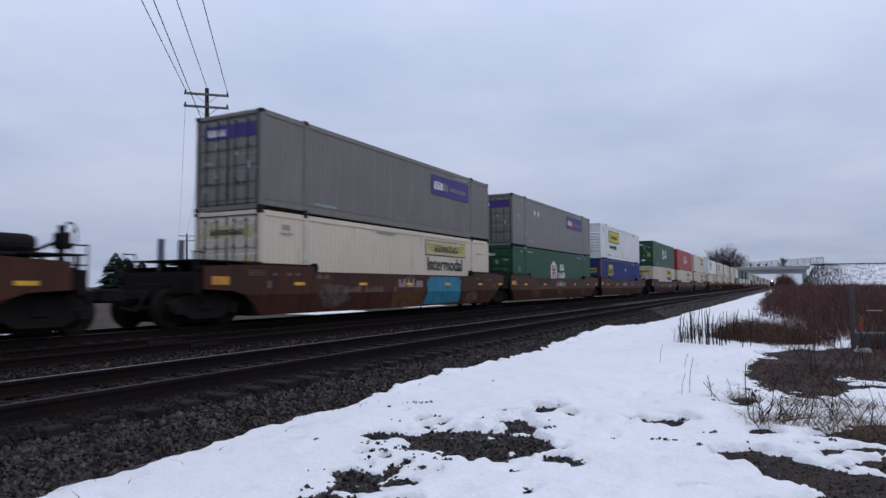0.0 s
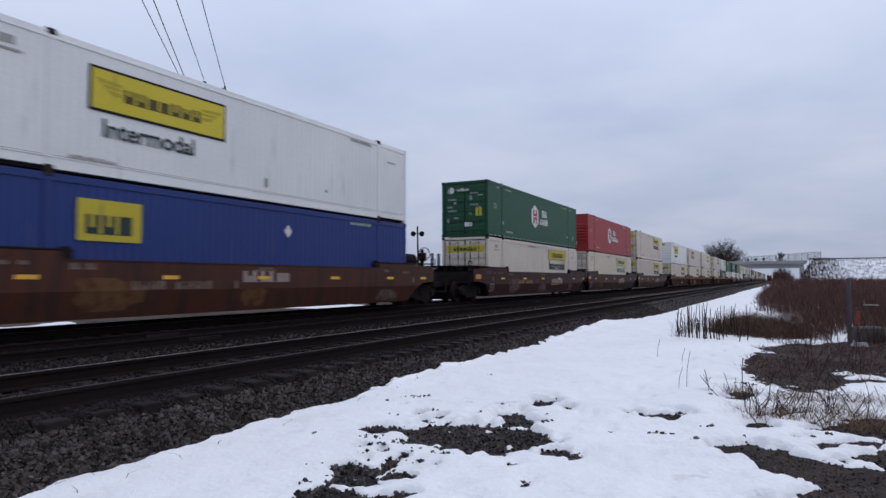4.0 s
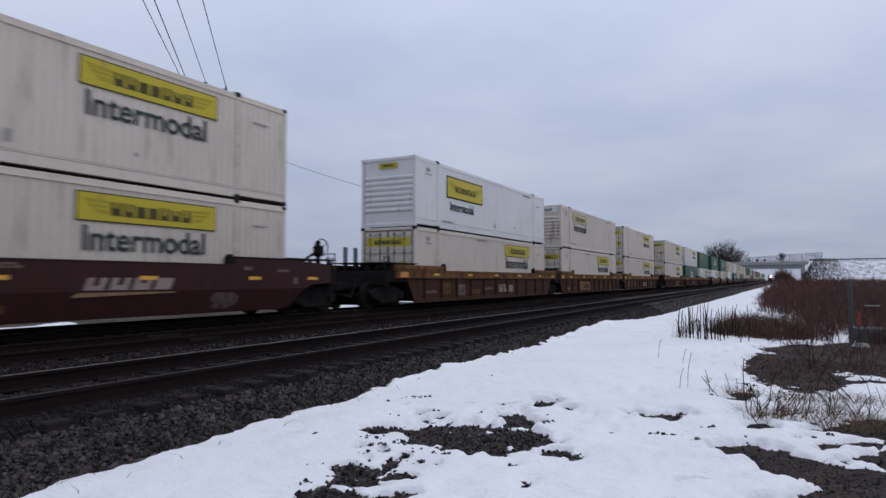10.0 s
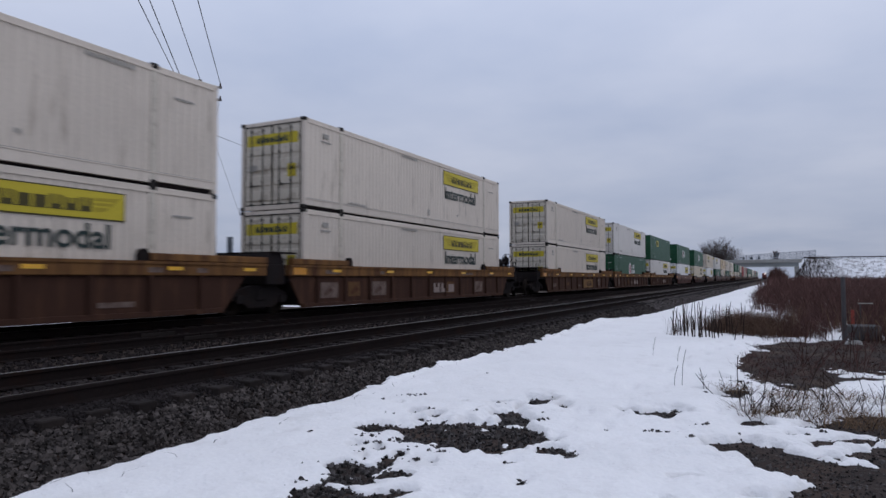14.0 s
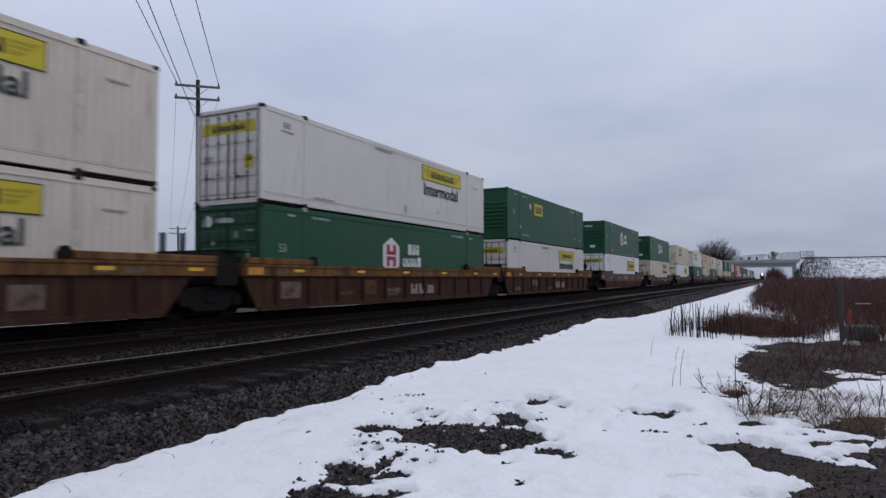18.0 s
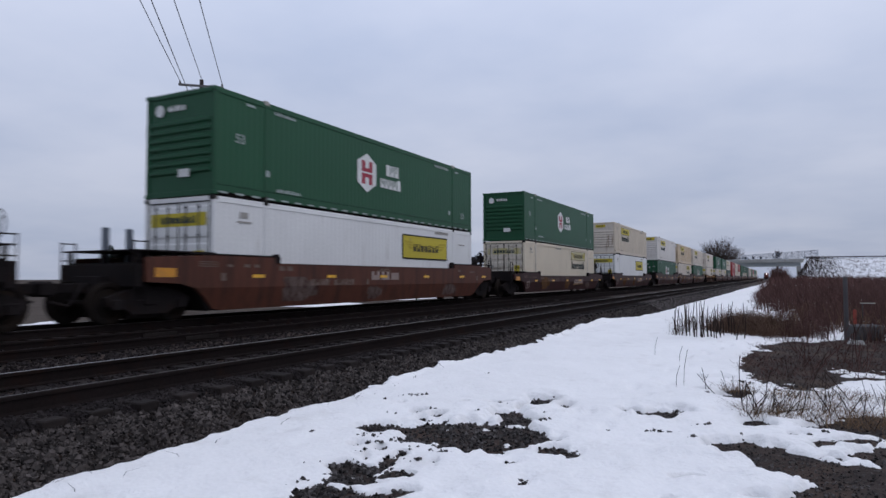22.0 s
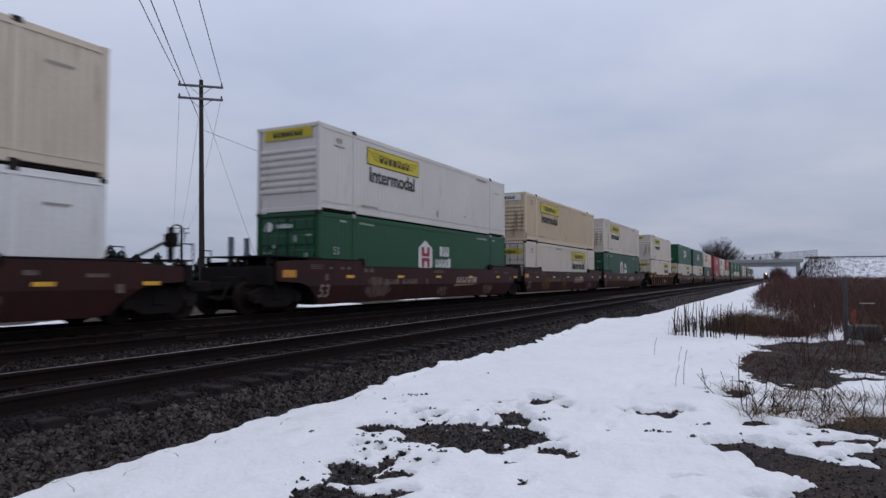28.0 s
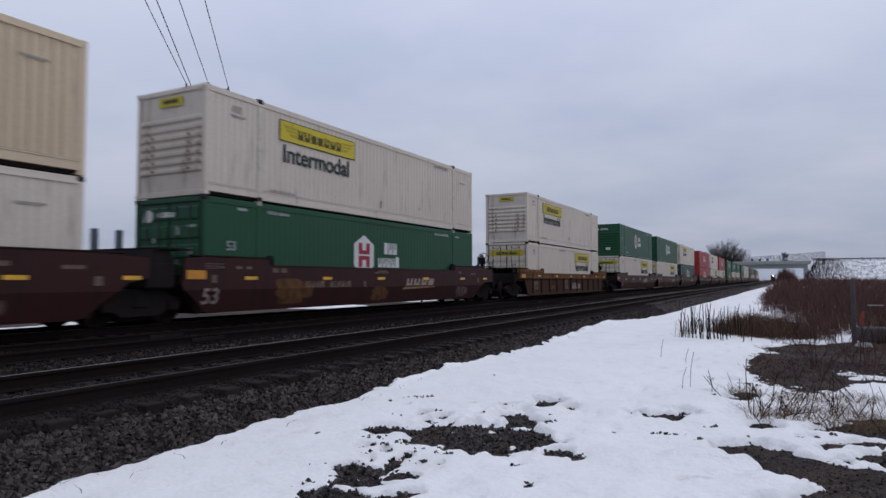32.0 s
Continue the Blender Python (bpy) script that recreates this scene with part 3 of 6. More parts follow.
WEEDY = [(0.86, 8.57, 0.37, 0.28), (0.43, 8.03, 0.27, 0.12), (0.73, 6.91, 0.22, 0.11), (0.39, 6.66, 0.14, 0.06), (0.12, 8.79, 0.20, 0.11), (-0.17, 8.42, 0.17, 0.11), (-0.84, 10.95, 0.19, 0.18), (-0.97, 9.74, 0.13, 0.10), (0.72, 6.93, 0.21, 0.21), (0.79, 6.67, 0.15, 0.15), (0.68, 8.21, 0.39, 0.23), (0.94, 8.06, 0.17, 0.22), (0.36, 7.17, 0.15, 0.18), (-0.23, 7.79, 0.19, 0.22), (-0.55, 9.46, 0.27, 0.29), (0.53, 7.28, 0.12, 0.16), (0.23, 6.08, 0.13, 0.09), (0.67, 6.20, 0.13, 0.11), (0.13, 7.49, 0.11, 0.11)]
SOIL = [(0.22, 13.80, 0.75, 3.03), (-0.30, 13.62, 0.37, 2.00), (0.49, 11.67, 0.39, 0.98), (1.27, 15.63, 0.84, 2.50), (1.97, 15.53, 0.65, 2.42), (1.10, 11.84, 0.36, 0.33), (0.39, 16.97, 0.90, 1.26), (1.69, 18.03, 1.18, 1.38), (-0.54, 9.85, 0.23, 0.20)]
rs = random.Random(12)
SPECKS = []
for cx, cy, sx, sy, n in ((-3.3, 6.3, 0.4, 0.45, 8), (-3.3, 5.0, 0.35, 0.45, 18), (-2.5, 7.2, 0.35, 0.4, 5), (-0.4, 7.1, 0.5, 0.4, 3), (0.6, 7.2, 0.5, 0.4, 6), (-0.3, 9.6, 0.4, 0.6, 6), (-4.3, 6.0, 0.3, 1.6, 4)):
    SPECKS += [(rs.gauss(cx, sx), rs.gauss(cy, sy), rs.uniform(0.03, 0.09), rs.uniform(0.03, 0.07)) for k in range(n)]


def footprints(x, y):
    """Old footprints and drips pressed into the snow, a trail up the clearing and one across it."""
    dent = np.zeros_like(x)
    r = random.Random(77)
    for k in range(46):
        if k < 26:
            cx, cy = -1.9 + 0.03 * k + (0.14 if k % 2 else -0.14) + r.uniform(-0.1, 0.1), 4.2 + 0.52 * k + r.uniform(-0.1, 0.1)
        else:
            cx, cy = -3.4 + 0.24 * (k - 26) + r.uniform(-0.15, 0.15), 6.6 + 0.12 * (k - 26) + (0.15 if k % 2 else -0.15) + r.uniform(-0.2, 0.2)
        u, v = (x - cx) / 0.075, (y - cy) / 0.16
        dent = np.maximum(dent, 0.05 * np.exp(-((u * u + v * v) ** 1.5)))
    return dent


def snow_depth(x, y):
    """How far the snow stands above the ground; below zero where the ground lies bare."""
    d = 0.076 + 0.034 * fractal(x, y, 0.9, 31) + 0.026 * fractal(x, y, 0.28, 37, 3) + 0.008 * fractal(x, y, 0.09, 39, 2) - footprints(x, y)
    crust = np.clip(1.3 - ((x + 0.75) / 1.3) ** 2 - ((y - 6.0) / 1.9) ** 2, 0, 1)
    along, away = 0.891 * x + 0.454 * y, -0.454 * x + 0.891 * y
    ledge = np.tanh(7 * fractal(along * 0.42, away, 0.55, 84, 3))
    d = d + (0.008 + 0.020 * crust) * ledge + crust * 0.03 * (np.abs(fractal(x, y, 0.30, 83, 3)) - 0.28)
    # trodden thin round two of the patches
    d = d - 0.052 * np.exp(-((x + 2.95) / 0.75) ** 2 - ((y - 4.25) / 0.75) ** 2) - (0.034 + 0.05 * fractal(x, y, 0.16, 91, 3)) * np.exp(-((x - 0.75) / 0.8) ** 4 - ((y - 7.6) / 1.3) ** 4)
    edge = np.interp(y, [0, 2.8, 4.75, 6.5, 8.5, 10, 12, 13.3, 15, 17.7, 21.5, 25.1, 28.9, 33, 39, 50, 63, 93, 140, 216, 400], [-4.75, -4.85, -5.0, -5.1, -5.18, -5.22, -5.21, -5.17, -5.15, -5.25, -5.42, -5.25, -4.75, -4.65, -4.8, -4.6, -4.4, -4.3, -3.7, -3.1, -2.8]) + 0.10 * fractal(x * 0.6, y, 1.0, 41) + 0.11 * fractal(x, y, 0.26, 43, 4)
    d = np.minimum(d, (x - edge) * 0.9)
    wob = 0.5 * fractal(x, y, 0.40, 51, 4) + 1.15 * fractal(x, y, 0.12, 57, 2)
    ax, ay = math.cos(radians(27)), math.sin(radians(27))
    for rough, thin, spots in ((0.58, 0.20, CENTRE + CORNER + WEEDY), (1.0, 0.20, LEFT_PATCH), (0.30, 0.14, SOIL)):
        for cx, cy, a, b in spots:
            far = math.hypot(cx, cy)
            bx, by = cx / far, cy / far
            det = ax * by - ay * bx
            u, v = ((x - cx) * by - (y - cy) * bx) / det / a, ((y - cy) * ax - (x - cx) * ay) / det / b
            d = np.minimum(d, (np.sqrt(u * u + v * v) - 1.0 + wob * rough) * thin)
    # weedy ground past the clearing keeps thin, broken snow
    weeds = np.clip((x + 0.4 + 0.03 * np.minimum(y, 60)) / 1.5, 0, 1) * np.clip((y - 7) / 6, 0, 1) * np.interp(y, [17, 20], [1.0, 0.55])
    d = d - weeds * (0.012 + 0.055 * np.clip(fractal(x, y, 0.8, 61) + 0.25, 0, 1))
    far = (x < -16.8)
    d = np.where(far, np.minimum(0.07 + 0.06 * fractal(x, y, 1.4, 71), (np.interp(y, [0, 12, 15.5, 17.2, 29.3, 30.3, 35.4, 36.4, 42, 43, 48, 50, 300], [-21.8, -22.0, -23.2, -29.0, -30.5, -23.8, -23.8, -29.5, -29.5, -25.3, -25.3, -30.0, -31.0]) + 0.5 * fractal(x, y, 2.2, 73) + 0.8 * fractal(x, y, 0.7, 74) - x) * 0.3), d)
    d = np.where(far, np.minimum(d, (x + np.interp(y, [0, 14, 17, 20, 300], [24.3, 24.6, 26.0, 28.0, 33.0]) + 0.5 * fractal(x, y, 1.8, 75)) * 0.2), d)
    return np.where((x >= -16.8) & (x < -6.0), -0.3, d)


GZ = ground_height(XX, YY)
nx, ny = len(GX), len(GY)
idx = np.arange(nx * ny).reshape(ny, nx)
QUADS = np.stack([idx[:-1, :-1], idx[:-1, 1:], idx[1:, 1:], idx[1:, :-1]], -1).reshape(-1, 4)
ground = new("ground", big_mesh("ground", np.stack([XX, YY, GZ], -1).reshape(-1, 3), QUADS, "dirt", True))
tagged(ground, "dark wet gravelly soil and ballast bed", "ground", kind="structure")
DEPTH = snow_depth(XX, YY)
SZ = GZ + np.maximum(DEPTH, -0.06)
corner = DEPTH.reshape(-1)[QUADS]
keep = (corner > -0.03).any(1)
used = np.unique(QUADS[keep])
remap = np.zeros(nx * ny, np.int64)
remap[used] = np.arange(len(used))
snow = new("snow", big_mesh("snow", np.stack([XX, YY, SZ], -1).reshape(-1, 3)[used], remap[QUADS[keep]], "snow", True))
tagged(snow, "thin old snow with bare patches lying on the ground", "snow", kind="structure")


far_side = (XX[:, 1:] <= -23.0)[:-1].reshape(-1)
FQ = QUADS[far_side]
used = np.unique(FQ)
remap[used] = np.arange(len(used))
field_z = GZ + 0.012 + 0.02 * fractal(XX, YY, 0.5, 88)
dead_field = new("field", big_mesh("field", np.stack([XX, YY, field_z], -1).reshape(-1, 3)[used], remap[FQ], "field", True))
tagged(dead_field, "flat field of dead brown winter grass across the tracks", "field", kind="structure")


# ---- loose stones: one mesh of many ----
def stones(name, pts, sizes, mat, label, seed):
    rng = np.random.default_rng(seed)
    base = np.array([(x, y, z) for z in (-1, 1) for x, y in ((-1, -1), (1, -1), (1, 1), (-1, 1))]) * 0.75
    tris = np.array([(0, 3, 2), (0, 2, 1), (4, 5, 6), (4, 6, 7), (0, 1, 5), (0, 5, 4), (1, 2, 6), (1, 6, 5), (2, 3, 7), (2, 7, 6), (3, 0, 4), (3, 4, 7)])
    n = len(pts)
    v = base[None] * rng.uniform(0.45, 1.3, (n, 8, 1)) * (sizes[:, None, None] * rng.uniform(0.7, 1.3, (n, 1, 3)))
    q = rng.normal(size=(n, 4))
    q /= np.linalg.norm(q, axis=1, keepdims=True)
    w, x, y, z = q.T
    R = np.stack([1 - 2 * (y * y + z * z), 2 * (x * y - z * w), 2 * (x * z + y * w), 2 * (x * y + z * w), 1 - 2 * (x * x + z * z), 2 * (y * z - x * w), 2 * (x * z - y * w), 2 * (y * z + x * w), 1 - 2 * (x * x + y * y)], -1).reshape(n, 3, 3)
    v = np.einsum("nij,nkj->nki", R, v) + pts[:, None]
    f = tris[None] + 8 * np.arange(n)[:, None, None]
    ob = new(name, big_mesh(name, v.reshape(-1, 3), f.reshape(-1, 3), mat))
    return tagged(ob, label, "ballast", kind="stuff")


def scatter(n, x0, x1, y0, y1, seed, near=0.0):
    rng = np.random.default_rng(seed)
    x = rng.uniform(x0, x1, n)
    y = y0 + (y1 - y0) * rng.uniform(0, 1, n) ** (1 + near)
    return x, y, rng


bx, by, rng = scatter(60000, -6.1, -4.6, 1.6, 34, 5, 1.1)
ok = snow_depth(bx, by) < 0.02
bx, by = bx[ok], by[ok]
near_ties = bx < -5.62 + 0.12 * fractal(bx, by, 0.6, 87)
ox, oy = bx[near_ties], by[near_ties]
stones("tie_end_ballast", np.stack([ox, oy, ground_height(ox, oy) + rng.uniform(-0.01, 0.02, len(ox))], -1), rng.uniform(0.012, 0.026, len(ox)), "oily", "oily reddish black stone at the tie ends", 7)
bx, by = bx[~near_ties], by[~near_ties]
stones("ballast_shoulder", np.stack([bx, by, ground_height(bx, by) + rng.uniform(0.0, 0.03, len(bx))], -1), 0.010 + 0.024 * rng.uniform(0, 1, len(bx)) ** 1.9, "stone", "dark grey crushed stone on the track shoulder", 6)
bx, by, rng = scatter(26000, -13.0, -5.9, 2.5, 45, 8, 0.9)
stones("ballast_bed", np.stack([bx, by, ground_height(bx, by) + rng.uniform(-0.005, 0.02, len(bx))], -1), rng.uniform(0.018, 0.034, len(bx)), "oily", "oily dark crushed stone between the rails", 9)
bx, by, rng = scatter(62000, -4.8, 2.2, 2.6, 11, 10, 0.6)
dd = snow_depth(bx, by)
ok = (dd < 0.012) & (dd > -0.3)
bx, by, dd = bx[ok], by[ok], dd[ok]
size = (0.006 + 0.016 * rng.uniform(0, 1, len(bx)) ** 1.6) * np.where(bx > -0.9, 0.62, 1.0)
stones("bare_patch_gravel", np.stack([bx, by, ground_height(bx, by) + rng.uniform(-0.004, 0.012, len(bx)) * np.where(bx > -0.9, 0.4, 1.0)], -1), size, "wet", "dark gravel showing through the snow", 11)


# stones poking up through the snow, singly and in small drifts
px, py = [], []
rs = random.Random(14)
for cx, cy, sx, sy in SPECKS:
    for k in range(rs.choice((2, 4, 7, 12))):
        q = rs.gauss(0, sx)
        px.append(cx + 0.89 * q + rs.gauss(0, 0.015))
        py.append(cy + 0.45 * q + rs.gauss(0, 0.03))
px, py = np.array(px), np.array(py)
rng = np.random.default_rng(15)
stones("poking_stones", np.stack([px, py, ground_height(px, py) + np.maximum(snow_depth(px, py), 0.0) + rng.uniform(-0.006, 0.006, len(px))], -1), rng.uniform(0.007, 0.022, len(px)) * rng.uniform(0.6, 1.3, len(px)), "wet", "dark stones poking up through the snow", 16)
# far shoulder stones, lightened in colour to stand for reflected sky
bx, by, rng = scatter(16000, -6.2, -2.6, 33, 120, 17, 0.8)
ok = snow_depth(bx, by) < 0.0
bx, by = bx[ok], by[ok]
stones("far_ballast", np.stack([bx, by, ground_height(bx, by) + rng.uniform(0.0, 0.03, len(bx))], -1), rng.uniform(0.025, 0.055, len(bx)), "skylit_stone", "grey crushed stone along the far track shoulder, coloured lighter for sky sheen", 18)
bx, by, rng = scatter(9000, -0.6, 4.6, 10.5, 19, 19, 0.2)
dd = snow_depth(bx, by)
ok = dd < 0.01
bx, by = bx[ok], by[ok]
stones("soil_stones", np.stack([bx, by, ground_height(bx, by) + rng.uniform(-0.01, 0.01, len(bx))], -1), rng.uniform(0.005, 0.014, len(bx)), "dirt", "small stones and clods on the bare soil", 20)


# ---- the two tracks ----
def rail_outline(x):
    half = [(0.075, -0.175), (0.075, -0.163), (0.012, -0.145), (0.010, -0.045), (0.036, -0.036), (0.036, -0.008), (0.028, 0.0)]
    return [(x + a, b) for a, b in half] + [(x - a, b) for a, b in reversed(half)]


def track(x, label, group):
    root = thing("railway_track", label, "railway track", pose(x, 0, 0), group)
    for side in (-1, 1):
        s = Shape()
        s.prism(rail_outline(side * 0.7535), -60, 900, "y")
        rail = part("rail", s.mesh("rail", MAT["rail"]), root, label="rust-brown steel rail")
        # viewer-side top is narrower and coloured duller, to weaken its glint
        s = Shape()
        s.box(side * 0.7535 - (0.010 if side > 0 else 0.013), side * 0.7535 + (0.010 if side > 0 else 0.013), -60, 900, 0.0005, 0.004)
        part("running_surface", s.mesh("running_surface", MAT["worn" if side > 0 else "shine"]), rail, label="bright worn rail head")
    return root


near_track = track(NEAR_TRACK, "empty railway track on dark ballast beside the snow", "two parallel tracks")
train_track = track(TRAIN_TRACK, "railway track under the passing train", "two parallel tracks")
for x, z in ((-10.9, -0.09), (-12.2, -0.08)):
    spare = thing("spare_rail", "rusty spare rail lying on the ballast between the tracks", "rail", pose(x, 0, z), "spare rails")
    for k in range(12):
        part("rail_length", shared("rail_length", lambda s: s.prism(rail_outline(0.0), 0.0, 24.98, "y"), "rail"), spare, (0, -40 + 25 * k, 0), label="long rusty steel rail")
        if k:
            part("joint_bar", shared("joint_bar", lambda s: (s.box(0.012, 0.045, -0.45, 0.45, -0.135, -0.05, 0.008), s.box(-0.045, -0.012, -0.45, 0.45, -0.135, -0.05, 0.008)), "tie"), spare, (0, -40 + 25 * k, 0), label="bolted joint bar")


# ---- shipping containers: origin at the middle of the base, the camera's end at -y ----
LONG, WIDE, TALL = 16.15, 2.59, 2.895
HL, HW = LONG / 2, WIDE / 2


def wall_sheet(s, depth, pitch=0.225):
    """A ribbed side wall in the plane x = 0, facing +x, with an inner skin."""
    y, pts = -HL + 0.15, []
    while y < HL - 0.15 - pitch:
        for a, d in ((0.0, 0.0), (0.36, 0.0), (0.5, -depth), (0.86, -depth)):
            pts.append((y + a * pitch, d))
        y += pitch
    pts.append((HL - 0.15, 0.0))
    n = len(pts)
    v = [(d, y, z) for z in (0.14, TALL - 0.10) for y, d in pts]
    s.add(v, [(i, i + 1, n + i + 1, n + i) for i in range(n - 1)])
    s.box(-0.06, -0.045, -HL + 0.15, HL - 0.15, 0.14, TALL - 0.10)


def rail_low(s):
    """Bottom side rail with a lip along its top, raised beyond the lifting posts."""
    s.box(-0.05, 0.045, -6.2, 6.2, 0.05, 0.29, 0.006)
    for a, b in ((-HL + 0.12, -6.2), (6.2, HL - 0.12)):
        s.box(-0.05, 0.045, a, b, 0.10, 0.29, 0.006)
    s.box(-0.01, 0.060, -HL + 0.12, HL - 0.12, 0.288, 0.315)


def rail_high(s):
    """Top side rail: two steps and a lip."""
    s.box(-0.05, 0.045, -HL + 0.12, HL - 0.12, TALL - 0.15, TALL - 0.012, 0.008)
    s.box(-0.05, 0.058, -HL + 0.12, HL - 0.12, TALL - 0.165, TALL - 0.14)


def gasket(s):
    """Rubber seal round a door leaf, proud of its frame."""
    for x in (-0.004, 1.136):
        s.box(x, x + 0.028, -0.012, 0.03, -0.02, 2.59)
    for z in (-0.02, 2.562):
        s.box(0.024, 1.136, -0.012, 0.03, z, z + 0.028)


def door_leaf(s):
    """A door leaf: frame and five pressed bands, in the plane y = 0 facing -y, x from 0 to 1.16."""
    s.box(0, 1.16, 0.016, 0.07, -0.02, 2.59)
    for k in range(5):
        z = 0.10 + k * 0.5
        s.prism([(0.017, z), (-0.012, z + 0.05), (-0.012, z + 0.33), (0.017, z + 0.38)], 0.07, 1.09, "x")
    for x in (0.0, 1.11):
        s.box(x, x + 0.05, -0.006, 0.036, -0.02, 2.59)


def ribs(s):
    """A front wall with level ribs, in the plane y = 0 facing -y: one pressed sheet."""
    edge = [(0.03, 0.14)]
    for k in range(7):
        z = 0.60 + k * 0.225
        edge += [(0.03, z), (-0.028, z + 0.045), (-0.028, z + 0.120), (0.03, z + 0.165)]
    edge += [(0.03, TALL - 0.1), (0.07, TALL - 0.1), (0.07, 0.14)]
    s.prism(edge, -HW + 0.14, HW - 0.14, "x")


def comb(s, w, h, n, seed, d=0.005, axis="y"):
    """A row of n blocks, some notched at the top, on one hairline base: plain bars in place of writing, w by h."""
    r = random.Random(seed)
    step, low = w / n, h * 0.035
    pts = [(0.0, 0.0)]
    for k in range(n):
        x0, x1 = k * step, (k + 0.78) * step
        top, m, c, cut = h * r.choice((1.0, 1.0, 0.86)), step * 0.13, (k + 0.39) * step, r.choice((1.0, 0.55, 0.35, 0.4))
        pts += [(x0, top), (c - m, top), (c - m, top * cut), (c + m, top * cut), (c + m, top), (x1, top)] if cut < 1 else [(x0, top), (x1, top)]
        if k < n - 1:
            pts += [(x1, low), (x0 + step, low)]
    pts.append((w - 0.22 * step, 0.0))
    s.prism(pts, -d, 0.002, axis)


def lock_rod(s):
    s.tube((0, 0, 0.0), (0, 0, 2.55), 0.018, n=6)
    for z in (0.03, 0.75, 1.7, 2.45):
        s.box(-0.035, 0.035, -0.022, 0.04, z, z + 0.06)


def sign_bars(kind):
    """Marks on a sign board: plain bars in place of the lettering, in the plane y = 0 facing -y."""
    def make(s):
        if kind == "winged":
            comb(s, 2.25, 0.30, 7, 3)
        elif kind == "wings":
            s.prism([(0.08, 0.48), (0.73, 0.44), (0.73, 0.38), (0.24, 0.39), (0.28, 0.35), (0.73, 0.34), (0.73, 0.28), (0.36, 0.29), (0.40, 0.24), (0.73, 0.24), (0.73, 0.14), (0.48, 0.15)], -0.003, 0.002, "y")
    return make


def signs(root, spec, side):
    """The marks on one long side (side +1 faces the near track)."""
    def put(name, me, y, z, proud=0.0, label="", parent=None):
        ob = part(name, me, parent or root, (side * (HW + 0.006 + proud), y - HL, z), 90 if side > 0 else -90, label)
        return ob

    def board(w, h, mat, key="sign_board"):
        return shared((key, w, h), lambda s: s.box(0, w, -0.006, 0.006, 0, h), mat)

    def bars(name, w, h, n, mat):
        return shared((name, w, h, n), lambda s: comb(s, w, h, n, n + int(w * 100)), mat)
    kind, y = spec.get("sign"), spec.get("at", 9.65)
    old = spec.get("old")
    if side < 0:
        return
    if kind == "winged":
        zb = 1.95 if y < 5 else 2.0
        put("sign_border", board(3.81, 0.64, "olive", "sign_border"), y - 0.03, zb - 0.03, -0.004, "thin dark sign border")
        b = put("sign_board", board(3.75, 0.58, "oldsign" if old else "sign"), y, zb, label="yellow sign board")
        part("sign_lettering", shared("sign_lettering", sign_bars("winged"), "olive"), b, (0.78, -0.008, 0.13))
        for mirror, x in ((0, 0.0), (180, 3.75)):
            part("sign_wing", shared("sign_wing", sign_bars("wings"), "wing"), b, (x, -0.008 - (0.0005 if mirror else 0), 0), mirror)
        put("wording", words("Intermodal", 0.55, "faded_green" if spec.get("noend") else "ink", "wording"), y + 0.1, zb - 0.64, label="faded green lettering" if spec.get("noend") else "dark green lettering")
    elif kind == "boxed":
        put("sign_border", board(3.87, 0.99, "gasket"), y - 0.01, 1.46, label="dark sign border")
        b = put("sign_board", board(3.75, 0.87, "sign"), y + 0.05, 1.52, 0.008, "yellow sign board")
        part("sign_lettering", shared("sign_lettering", sign_bars("winged"), "olive"), b, (0.78, -0.008, 0.26))
        for mirror, x in ((0, 0.0), (180, 3.75)):
            part("sign_wing", shared("sign_wing", sign_bars("wings"), "wing"), b, (x, -0.008, 0.2), mirror)
        if y < 5:
            put("wording", words("Intermodal", 0.42, "ink", "wording"), y + 0.3, 0.92, label="dark green lettering")
    elif kind == "hexed":
        hexa = [(-0.0, -0.7), (0.6, -0.38), (0.6, 0.38), (0.0, 0.7), (-0.6, 0.38), (-0.6, -0.38)]
        b = put("badge", shared("badge", lambda s: s.prism(hexa, -0.006, 0.006, "y"), "pale"), 7.15, 1.58, label="white six-sided badge")

        def letter(s):
            s.prism([(-0.34, 0.03), (0.34, 0.03), (0.34, 0.42), (0.12, 0.42), (0.12, 0.17), (-0.12, 0.17), (-0.12, 0.42), (-0.34, 0.42)], -0.004, 0, "y")
            s.prism([(-0.34, -0.42), (-0.12, -0.42), (-0.12, -0.17), (0.12, -0.17), (0.12, -0.42), (0.34, -0.42), (0.34, -0.03), (-0.34, -0.03)], -0.004, 0, "y")
        red_box = spec["paint"] == "red"
        part("badge_mark", shared("badge_mark", letter, "dull_mark" if red_box else "crimson"), b, (0, -0.008, 0), label="dull grey-red bars" if red_box else "crimson bars")
        if red_box:
            put("name_line", bars("name_line", 0.75, 0.30, 3, "pale"), 9.7, 1.14, label="white block lettering")
        put("name_line", bars("name_line", 0.95, 0.42, 3, "pale"), 8.45, 1.66, label="white block lettering")
        put("name_line", bars("name_line", 1.5, 0.40, 5, "pale"), 8.05, 1.17, label="white block lettering")
    elif kind == "square":
        b = put("sign_board", board(1.55, 0.72 if y > 3 else 0.9, "sign"), y if y < 3 else 4.55, 1.7 if y > 3 else 1.54, label="yellow sign board")
        part("sign_line", bars("sign_line", 1.2, 0.42, 3, "ink"), b, (0.18, -0.008, 0.15))
